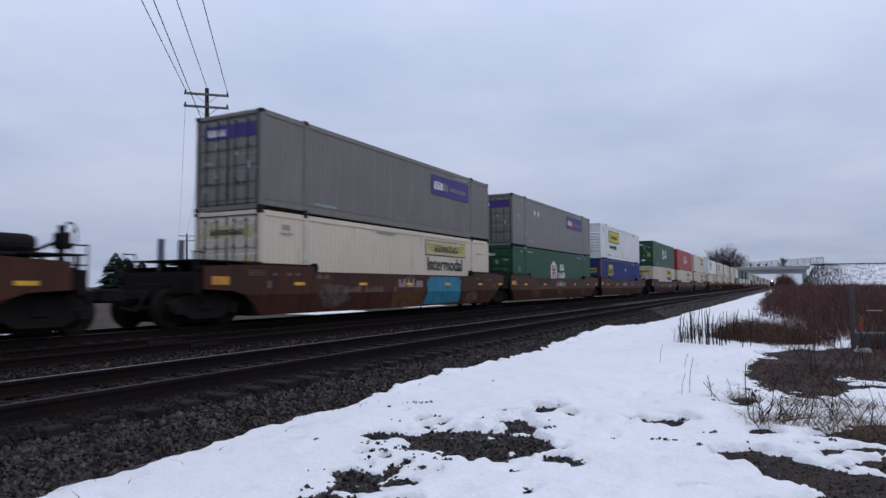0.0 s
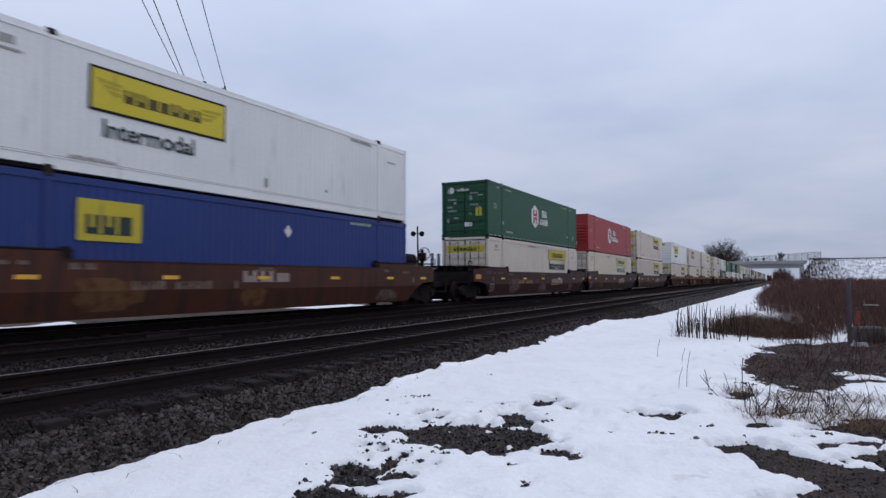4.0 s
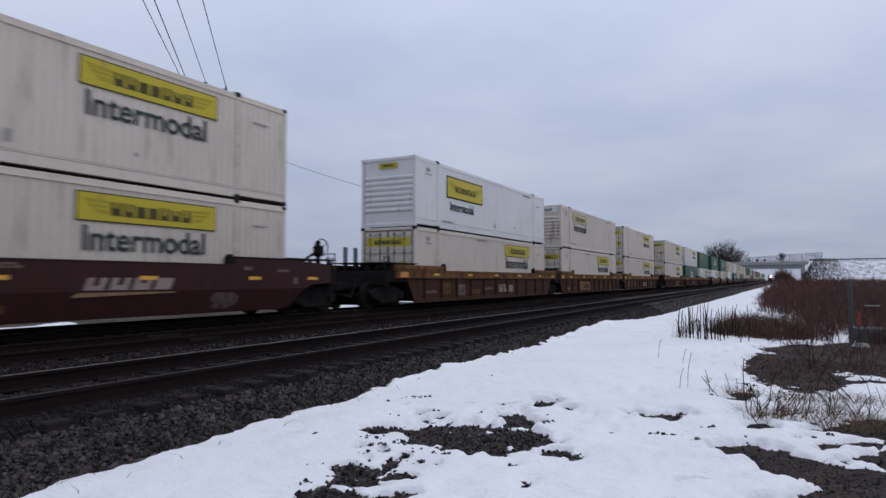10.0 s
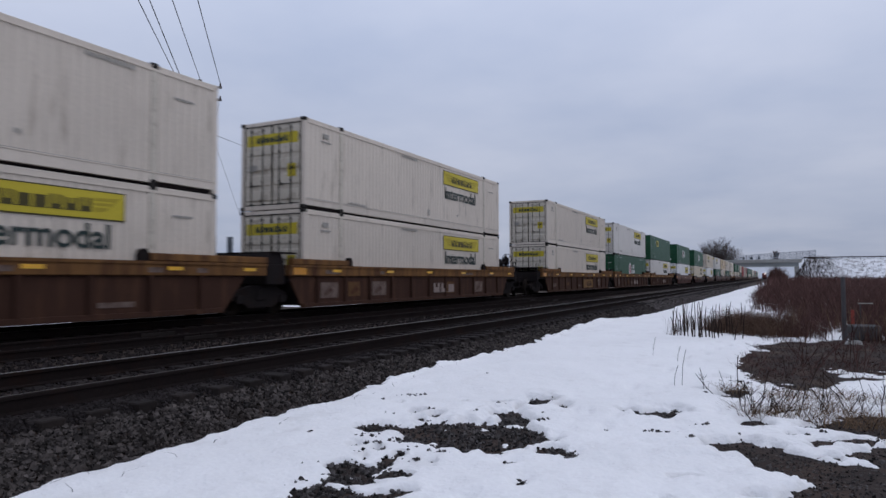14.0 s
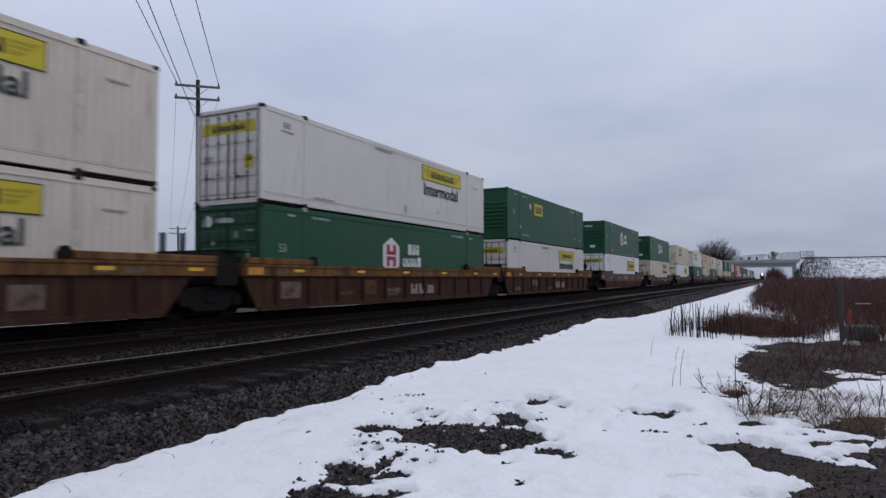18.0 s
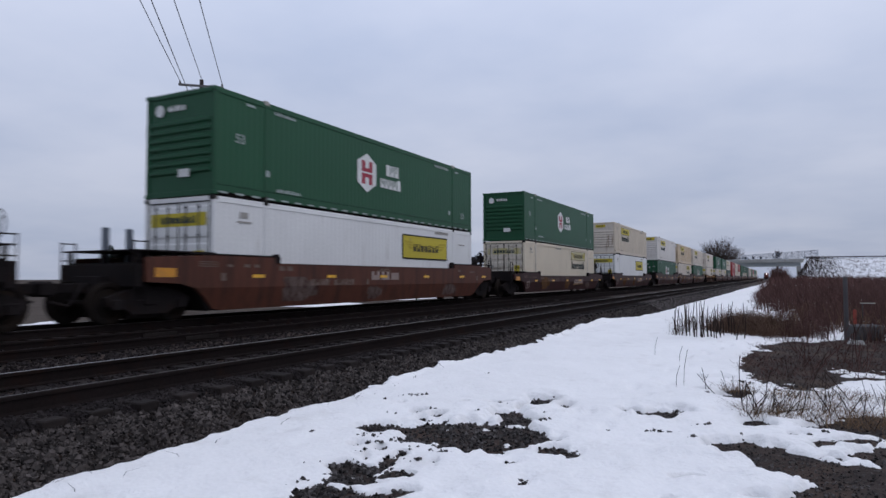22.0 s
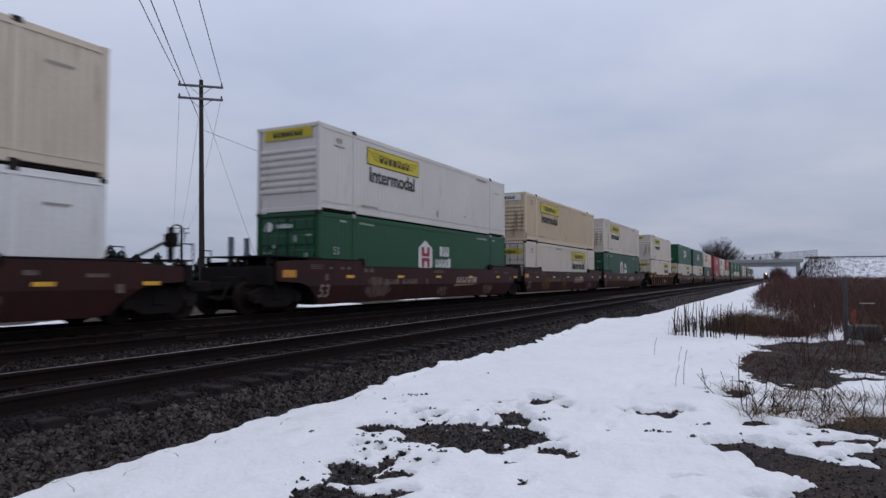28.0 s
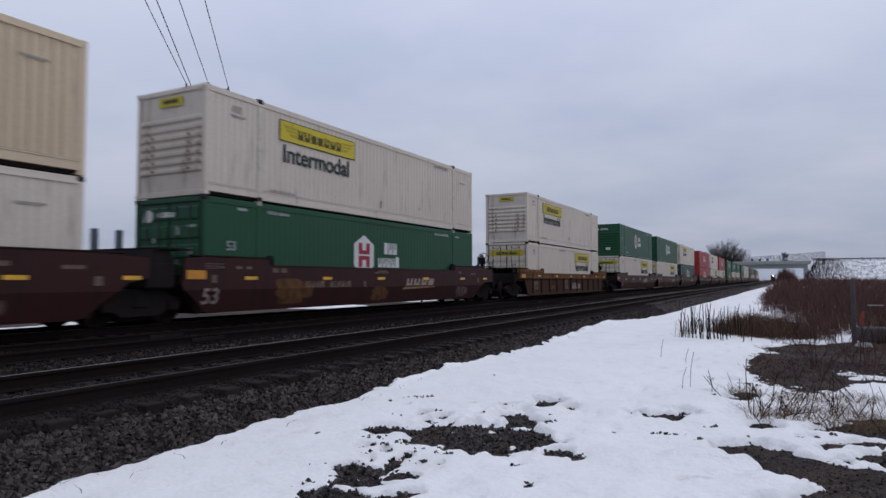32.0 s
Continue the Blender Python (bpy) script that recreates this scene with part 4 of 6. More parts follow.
        put("badge", shared("diamond", lambda s: s.prism([(0, -0.2), (0.17, 0), (0, 0.2), (-0.17, 0)], -0.005, 0.005, "y"), "pale"), 3.8 if y > 3 else 9.2, 2.15, label="white diamond badge")
    elif kind == "violet":
        b = put("sign_board", board(3.65, 0.84, "purple"), 10.15, 1.68, label="purple sign board")
        part("sign_line", bars("sign_line", 0.85, 0.36, 3, "pale"), b, (0.22, -0.008, 0.24), label="white block lettering")
        part("sign_mark", bars("sign_mark", 0.5, 0.36, 2, "orange" if not old else "grey"), b, (1.08, -0.008, 0.24))
        part("sign_line", bars("sign_line", 1.6, 0.16, 7, "grey"), b, (1.75, -0.008, 0.30))
    # small size and weight marks that all boxes carry
    mark = "faint" if spec["paint"] in ("green", "deep", "red", "blue", "grey", "dull") else "smudge"
    put("number_line", bars("number_line", 1.25, 0.10, 9, mark), 12.4 if kind != "winged" or y < 5 else 6.0, 2.60)
    put("number_line", bars("number_line", 1.1, 0.10, 8, mark), 2.4, 0.32)
    if spec["paint"] in ("cream", "ivory", "beige", "white", "bone", "buff"):
        for yy, zz, ww, hh in ((0.85, 2.22, 0.55, 0.05), (0.95, 2.36, 0.3, 0.16), (14.75, 2.2, 0.6, 0.05), (8.2, 0.45, 0.12, 0.26), (11.0, 0.62, 0.10, 0.10)):
            put("data_mark", board(ww, hh, "smudge", "data_mark"), yy, zz, -0.004)
    if spec["paint"] in ("green", "deep", "red", "grey"):
        put("size_mark", words("53", 0.26, mark, "size_mark"), 0.75, 1.5)
        put("size_mark", words("53", 0.26, mark, "size_mark"), 14.95, 0.55)
        for yy, zz, ww, hh in ((1.15, 2.60, 0.34, 0.07), (1.95, 0.72, 0.15, 0.18), (14.35, 2.60, 0.34, 0.07), (13.7, 0.62, 0.15, 0.18)):
            put("data_mark", board(ww, hh, mark, "data_mark"), yy, zz, -0.004)
        put("number_line", bars("number_line", 0.95, 0.09, 7, mark), 2.3, 2.60)
    if spec["paint"] == "grey":
        for yy in (3.57, 4.23):
            put("badge", shared("diamond", lambda s: s.prism([(0, -0.2), (0.17, 0), (0, 0.2), (-0.17, 0)], -0.005, 0.005, "y"), "pale"), yy, 2.10, label="white diamond badge")
    if spec.get("tape"):
        def tape(s):
            for k in range(26):
                s.box(0.1 + k * 0.61, 0.42 + k * 0.61, -0.003, 0.002, 0, 0.05)
        put("reflective_tape", shared("reflective_tape", tape, "faint"), 0.05, 0.055, 0.012, "white dashes of reflective tape")


BOXES = {}


def container(spec, plain=False):
    """One box: walls, rails, posts, castings, doors or ribbed nose, roof, marks."""
    key = (tuple(sorted(spec.items())), plain)
    if key in BOXES:
        return copy_thing(BOXES[key], Matrix())
    paint_name = spec["paint"]
    root = thing("shipping_container", spec["label"], "container", group="stacked containers")
    depth = 0.004 if spec.get("smooth") else 0.05 if paint_name == "beige" else 0.014 if paint_name == "dull" else 0.021
    for side in (1, -1):
        part("side_wall", shared(("side_wall", depth), lambda s: wall_sheet(s, depth), paint_name), root, (side * (HW - 0.012), 0, 0), 0 if side > 0 else 180)
        part("top_rail", shared("top_rail", rail_high, paint_name), root, (side * (HW - 0.05), 0, 0))
        part("bottom_rail", shared("bottom_rail", rail_low, paint_name), root, (side * (HW - 0.05), 0, 0))
        # thin grey strip just above the bottom rail's lip
        if side > 0 and not plain and paint_name in ("cream", "ivory", "white", "bone", "beige"):
            part("rail_seam", shared("rail_seam", lambda s: s.box(-0.02, 0.049, -HL + 0.16, HL - 0.16, 0.317, 0.334), "smudge"), root, (HW - 0.05, 0, 0), label="thin grey seam line above the bottom rail")
        for y in (-HL + 0.08, HL - 0.08):
            part("corner_post", shared("corner_post", lambda s: s.box(-0.09, 0.05, -0.08, 0.08, 0.05, TALL - 0.05, 0.012), "flag" if paint_name == "blue" and y < 0 and side > 0 else paint_name), root, (side * (HW - 0.05), y, 0))
        if not plain:
            for y in (-6.1, 6.1):
                part("stacking_post", shared("stacking_post", lambda s: s.box(-0.05, 0.054, -0.09, 0.09, 0.05, TALL - 0.03, 0.012), "grime" if paint_name in ("cream", "ivory") else paint_name), root, (side * (HW - 0.05), y, 0))
                for z in (0.0, TALL - 0.10):
                    part("lifting_casting", shared("lifting_casting", lambda s: s.box(-0.1, 0.066, -0.10, 0.10, 0, 0.135, 0.015), "smudge" if paint_name == "green" and z > 1 else "casting"), root, (side * (HW - 0.05), y, z))
        for y in (-HL + 0.07, HL - 0.07):
            for z in (0.0, TALL - 0.118):
                part("corner_casting", shared("corner_casting", lambda s: s.box(-0.11, 0.056, -0.09, 0.078, 0, 0.118, 0.012), paint_name if spec.get("end") == "nose" else "casting"), root, (side * (HW - 0.05), y, z))
    part("roof", shared("roof", lambda s: s.box(-HW + 0.06, HW - 0.06, -HL + 0.06, HL - 0.06, TALL - 0.05, TALL - 0.02), paint_name), root)
    part("underframe", shared("underframe", lambda s: s.box(-HW + 0.1, HW - 0.1, -HL + 0.1, HL - 0.1, 0.02, 0.13), "black"), root)
    for near in (True, False):
        doors = (spec["end"] == "door") == near
        y, turn = (-HL, 0) if near else (HL, 180)
        for z, h in ((0.0, 0.15), (TALL - 0.14, 0.128)):
            part("end_sill" if z == 0 else "end_header", shared(("end_beam", h), lambda s: s.box(-HW + 0.12, HW - 0.12, -0.012, 0.09, 0, h, 0.01), paint_name), root, (0, y, z), turn)
        if plain:
            part("end_wall", shared("ribbed_end_wall", ribs, paint_name), root, (0, y, 0), turn)
            continue
        if doors:
            for k in (-1, 1):
                leaf = part("door_leaf", shared("door_leaf", door_leaf, "grime" if paint_name in ("cream", "ivory", "beige") else paint_name), root, ((-1.165 if k < 0 else 0.005) * (1 if near else -1), y, 0.17), turn)
                part("gasket", shared("gasket", gasket, "gasket"), leaf, label="black rubber door seal")
                for x in (0.3, 0.78):
                    rod = part("lock_rod", shared("lock_rod", lock_rod, "rod"), leaf, (x, -0.03, -0.05), label="galvanised lock rod")
                part("door_handle", shared("door_handle", lambda s: (s.tube((0, 0, 0), (0.36, 0, 0), 0.014, n=6), s.box(-0.03, 0.03, -0.02, 0.03, -0.04, 0.04)), "rod"), leaf, (0.3 if k < 0 else 0.42, -0.055, 0.62))
        else:
            part("end_wall", shared("ribbed_end_wall", ribs, "rust_beige" if paint_name == "beige" else "rust_cream" if paint_name in ("cream", "buff") else paint_name), root, (0, y, 0), turn, "end wall with level ribs and rust stains")
            if near and paint_name in ("cream", "beige", "buff"):
                for x in (-0.72, 0.66):
                    for k in range(5):
                        part("rust_patch", shared(("rib_rust", k % 3), lambda s: s.prism([(0, 0), (0.10, 0.01), (0.12 - 0.02 * (k % 3), 0.075), (0.02, 0.085)], -0.004, 0.002, "y"), "rusty"), root, (x + 0.02 * (k % 2), y - 0.03, 0.66 + 0.225 * k), label="rust patch on a rib")
        if near:
            if spec.get("sign") in ("winged", "boxed") and not spec.get("noend"):
                w = 2.1 if doors else (0.9 if spec.get("sign") == "boxed" or spec.get("small") else 2.0)
                z = 2.10 if doors else 2.42
                b = part("end_sign", shared(("end_sign", w), lambda s: s.box(-w / 2, w / 2, -0.006, 0.0, 0, 0.36 if w > 1 else 0.24), "pale" if spec.get("plainend") else "oldsign" if spec.get("old") else "sign"), root, (0.0, y - 0.014, z), label="white end sign" if spec.get("plainend") else "yellow end sign")

                part("sign_lettering", shared(("end_lettering", w), lambda s: comb(s, w * 0.64, 0.19 if w > 1 else 0.11, 7, 3), "ink"), b, (-w * 0.31, -0.008, 0.08))
                if doors and paint_name != "buff":
                    placard = part("placard", shared("square_placard", lambda s: s.box(0, 0.34, -0.006, 0, 0, 0.42), "sign"), root, (0.64, y - 0.016, 1.02), label="yellow square placard")
                    part("placard_line", shared("placard_line", lambda s: comb(s, 0.26, 0.12, 3, 8), "olive"), placard, (0.05, -0.008, 0.22))
                    part("end_line", shared("dark_panel", lambda s: s.box(0, 0.34, -0.005, 0.002, 0, 0.20), "smudge"), root, (-0.98, y - 0.016, 1.28), label="grey marking panel")
            elif spec.get("sign") == "violet":
                b = part("end_sign", shared("violet_end", lambda s: s.box(-1.0, 1.05, -0.006, 0.0, 0, 0.42), "purple"), root, (0.05, y - 0.014, 2.12), label="purple end sign")
                for k in range(7):
                    part("end_line", shared(("door_patch", k % 3), lambda s: s.box(0, (0.16, 0.3, 0.12)[k % 3], -0.004, 0.002, 0, (0.22, 0.07, 0.12)[k % 3]), "faint"), root, ((-0.95, 0.3, -0.5, 0.75)[k % 4], y - 0.018, 0.55 + 0.21 * k), label="pale door marking")
                part("sign_lettering", shared("violet_end_bars", lambda s: comb(s, 0.75, 0.2, 4, 1), "pale"), b, (-0.85, -0.008, 0.1))
            elif spec.get("sign") == "square" and not doors:
                b = part("end_sign", shared("square_end", lambda s: s.box(-0.3, 0.3, -0.006, 0.0, 0, 0.36), "sign"), root, (-0.45, y - 0.016, 2.28), label="yellow end sign")
                part("sign_lettering", shared("square_end_bars", lambda s: comb(s, 0.44, 0.18, 3, 2), "ink"), b, (-0.2, -0.008, 0.09))
            elif spec.get("sign") == "square":
                for x in (-0.62, 0.62):
                    b = part("end_sign", shared("square_end", lambda s: s.box(-0.3, 0.3, -0.006, 0.0, 0, 0.36), "sign"), root, (x, y - 0.014, 1.75), label="yellow end sign")
                    part("sign_lettering", shared("square_end_bars", lambda s: comb(s, 0.44, 0.18, 3, 2), "ink"), b, (-0.2, -0.008, 0.09))
            elif spec.get("sign") == "hexed":
                part("end_badge", shared("end_badge", lambda s: s.lathe([(0.17, -0.006), (0.17, 0.0)], 14, "y"), "pale"), root, (-0.78, y - 0.014, 2.42), label="round white badge")
                part("end_line", shared("end_line", lambda s: comb(s, 0.7, 0.14, 5, 6), "pale"), root, (-0.45, y - 0.014, 2.37))
                if doors:
                    for k in range(9):
                        part("end_line", shared(("door_patch", k % 3), lambda s: s.box(0, (0.16, 0.3, 0.12)[k % 3], -0.004, 0.002, 0, (0.22, 0.07, 0.12)[k % 3]), "faint"), root, ((-1.0, -0.62, 0.25, 0.72)[k % 4], y - 0.018, 0.75 + 0.19 * k), label="pale door marking")
                if doors and spec.get("tape"):
                    part("end_sign", shared("square_placard", lambda s: s.box(0, 0.34, -0.006, 0, 0, 0.42), "sign"), root, (0.62, y - 0.016, 1.05), label="yellow square placard")
                    for k in range(4):
                        part("end_line", shared(("door_line", k), lambda s: comb(s, 0.5, 0.09, 4, 20 + k), "faint"), root, (0.3 if k % 2 else -0.95, y - 0.016, 1.3 + 0.3 * k))
                part("end_placard", shared("end_placard", lambda s: s.box(0, 0.42, -0.005, 0, 0, 0.22), "pale"), root, (0.0, y - 0.034, 0.52))
    if paint_name in ("beige", "buff"):
        part("rust_patch", shared("rust_patch", lambda s: s.prism([(0, 0), (0.15, 0.02), (0.14, 0.36), (0.03, 0.40)], 0, 0.004), "rusty"), root, (HW + 0.001, -HL + 0.005, 0.13), label="rust patch on the corner post")
    signs(root, spec, 1)
    BOXES[key] = root
    return root


LABELS = dict(
    cream="cream corrugated steel container with a yellow sign", beige="beige weathered corrugated container with a yellow sign",
    ivory="ivory corrugated container with a weathered yellow sign",
    white="clean white container with a yellow sign", bone="bone-white smooth container with a yellow sign", buff="buff corrugated container with a yellow sign", grey="grey container with a purple sign board", dull="dirty dull grey container with a purple sign board",
    green="green container with a white six-sided badge", deep="dark green corrugated container with white badge", red="red container with a white badge", blue="blue container with a yellow sign and red post",
)


def spec(paint_name, sign=None, at=9.65, end="door", **more):
    label = LABELS[paint_name]
    if paint_name == "green" and sign == "square":
        label = "green container with a small yellow sign"
    return dict(paint=paint_name, sign=sign, at=at, end=end, label=label, **more)


FARS, NEARS = 9.65, 2.8
GREEN_TOP = spec("green", "hexed", end="nose", smooth=1, tape=1)
GREEN_DOOR = spec("green", "hexed", end="door", smooth=1, tape=1)
GREEN_LOW = spec("green", "hexed", end="door", smooth=1)
PALE_TOP = spec("cream", "winged", NEARS, "nose")
PALE_DOOR = spec("cream", "winged", FARS, "door")
PALE_WHITE = spec("bone", "winged", FARS, "door", smooth=1)
BOXED_TOP = spec("white", "boxed", NEARS, "nose", smooth=1)
BOXED_LOW = spec("white", "boxed", FARS, "door", smooth=1)
RED = spec("red", "hexed", end="nose", smooth=1)
# near end of each well along the train, upper box, lower box, kind of car, whether the near and far ends are coupled
UNITS = [
    (-9.8, GREEN_TOP, PALE_DOOR, "brown", 0, 1),
    (13.89, spec("dull", "violet", end="door", old=1), spec("ivory", "winged", FARS, "door", old=1), "brown", 1, 0),
    (33.40, spec("grey", "violet", end="door", smooth=1), GREEN_LOW, "brown", 0, 0),
    (52.95, BOXED_TOP, spec("blue", "square", 2.6, end="door"), "brown", 0, 1),
    (77.24, GREEN_DOOR, PALE_DOOR, "maroon", 1, 0),
    (96.67, RED, spec("ivory", "winged", FARS, "door", noend=1, old=1), "maroon", 0, 0),
    (116.15, PALE_DOOR, PALE_DOOR, "maroon", 0, 1),
    (140.05, BOXED_TOP, PALE_DOOR, "chord", 1, 0),
    (159.86, spec("cream", "winged", NEARS, "nose", plainend=1, old=1), PALE_DOOR, "chord", 0, 0),
    (179.57, PALE_DOOR, PALE_DOOR, "chord", 0, 1),
    (204.05, PALE_DOOR, PALE_DOOR, "chord", 1, 0),
    (223.75, PALE_WHITE, GREEN_LOW, "chord", 0, 0),
    (243.29, spec("green", "square", end="nose", smooth=1), PALE_WHITE, "chord", 0, 1),
    (266.76, GREEN_TOP, BOXED_LOW, "rusty", 1, 1),
    (290.36, GREEN_TOP, spec("ivory", "winged", FARS, "door", old=1), "maroon", 1, 1),
    (314.25, spec("buff", "winged", NEARS, "nose", small=1), BOXED_LOW, "maroon", 1, 1),
    (337.86, spec("bone", "winged", NEARS, "nose", smooth=1), GREEN_LOW, "maroon", 1, 0),
    (357.32, spec("beige", "winged", NEARS, "nose", plainend=1), PALE_DOOR, "maroon", 0, 0),
    (376.69, spec("cream", "winged", NEARS, "nose", small=1), GREEN_LOW, "maroon", 0, 1),
    (400.38, spec("cream", "winged", NEARS, "nose", small=1), PALE_DOOR, "chord", 1, 1),
    (424.45, GREEN_TOP, PALE_DOOR, "maroon", 1, 0),
    (443.95, GREEN_TOP, PALE_DOOR, "maroon", 0, 0),
    (463.45, PALE_TOP, spec("deep", "hexed", end="door", smooth=1), "maroon", 0, 1),
    (487.1, RED, RED, "maroon", 1, 0),
    (506.6, PALE_TOP, PALE_DOOR, "maroon", 0, 0),
    (526.1, RED, PALE_DOOR, "maroon", 0, 1),
]
# the far tail: sets of three joined wells
for k in range(4):
    for j, (up_box, low_box) in enumerate(((GREEN_TOP, GREEN_LOW), ((GREEN_TOP, PALE_TOP, RED, GREEN_TOP)[k], PALE_DOOR), ((GREEN_TOP, PALE_TOP, GREEN_TOP, PALE_TOP)[k], PALE_DOOR))):
        UNITS.append((549.8 + 62.7 * k + 19.5 * j, up_box, low_box, ("brown", "maroon")[k % 2], int(j == 0), int(j == 2)))
LOW, HIGH = 0.36, 3.275


# ---- well cars: origin on the track's middle line at rail height, the box's near end at y = 0 ----
FOLD, SLANT = 0.82, 0.25


def tuck(s, k):
    """Leans everything added since vertex k inwards below the fold of the car's side."""
    s.v[k:] = [(x - max(0.0, FOLD - z) * SLANT, y, z) for x, y, z in s.v[k:]]


def plate_upper(s, coupled_near, coupled_far, drop):
    """Upper side plate; at a coupled end it runs on over the bogie, at a shared bogie it stops short. drop lowers its top."""
    near = [(-2.15, 1.56 - drop)] if coupled_near else [(-0.72, 1.60 - drop)]
    foot = [(-1.15, 0.93), (-2.15, 0.98)] if coupled_near else [(-0.80, 0.95)]
    far = [(18.1, 1.56 - drop), (18.1, 0.98), (17.2, 0.93)] if coupled_far else [(17.65, 1.58 - drop), (17.65, 1.12), (17.1, 1.0)]
    s.prism(near + [(-0.1, 1.66 - drop), (2.15, 1.66 - drop), (2.22, 1.475 - drop), (13.93, 1.475 - drop), (14.0, 1.66 - drop), (16.25, 1.66 - drop)] + far
            + [(16.88, FOLD), (-0.73, FOLD)] + foot, -0.05, 0.05)


def plate_lower(s):
    s.prism([(-0.73, FOLD), (16.88, FOLD), (16.55, 0.6), (16.2, 0.27), (15.9, 0.225), (0.25, 0.225), (-0.05, 0.27), (-0.40, 0.6)], -0.05, 0.05)
    tuck(s, 0)


def folded_sheet(s, outline, z0, thick):
    """A painted outline of (y, z) pairs that follows the fold of the side."""
    for keep_above in (True, False):
        pts, n = [], len(outline)
        for i in range(n):
            (a, p), (b, q) = [(u, v + z0) for u, v in (outline[i], outline[(i + 1) % n])]
            if (p >= FOLD) == keep_above:
                pts.append((a, p))
            if (p >= FOLD) != (q >= FOLD):
                pts.append((a + (b - a) * (FOLD - p) / (q - p), FOLD))
        if len(pts) > 2:
            k = len(s.v)
            s.prism(pts, -0.001, thick)
            tuck(s, k)


def truck(parent, y, spins):
    bogie = part("bogie", shared("bogie", lambda s: (s.box(-1.15, 1.15, -0.2, 0.2, 0.42, 0.78, 0.03), s.box(-0.35, 0.35, -0.35, 0.35, 0.75, 0.95, 0.03), s.box(-0.9, 0.9, -0.44, 0.44, 0.11, 0.44, 0.03)), "black"), parent, (0, y, 0), label="black cast steel bogie")
    for side in (-1, 1):
        def frame_side(s):
            s.prism([(-1.15, 0.62), (-1.12, 0.44), (-0.72, 0.36), (-0.5, 0.22), (0.5, 0.22), (0.72, 0.36), (1.12, 0.44), (1.15, 0.62), (0.6, 0.80), (0.35, 0.86), (-0.35, 0.86), (-0.6, 0.80)], -0.09, 0.09)
            for q in (-0.89, 0.89):
                s.box(-0.12, 0.16, q - 0.14, q + 0.14, 0.34, 0.58, 0.02)
            for q in (-0.16, 0.0, 0.16):
                s.tube((0.02, q, 0.3), (0.02, q, 0.62), 0.06, n=8)
        part("side_frame", shared("side_frame", frame_side, "black"), bogie, (side * 1.02, 0, 0))
    for q in (-0.89, 0.89):
        def wheels(s):
            s.tube((-0.95, 0, 0), (0.95, 0, 0), 0.075, n=10)
            for k in (-1, 1):
                o = [(0.12, -0.08), (0.34, -0.03), (0.40, -0.06), (0.515, -0.065), (0.52, -0.04), (0.484, -0.02), (0.478, 0.065), (0.40, 0.07), (0.34, 0.02), (0.12, 0.08)]
                s.lathe([(r, k * (0.76 + d)) for r, d in o], 22)
        spins.append((part("wheelset", shared("wheelset", wheels, "wheel"), bogie, (0, q, 0.484)), y + q))


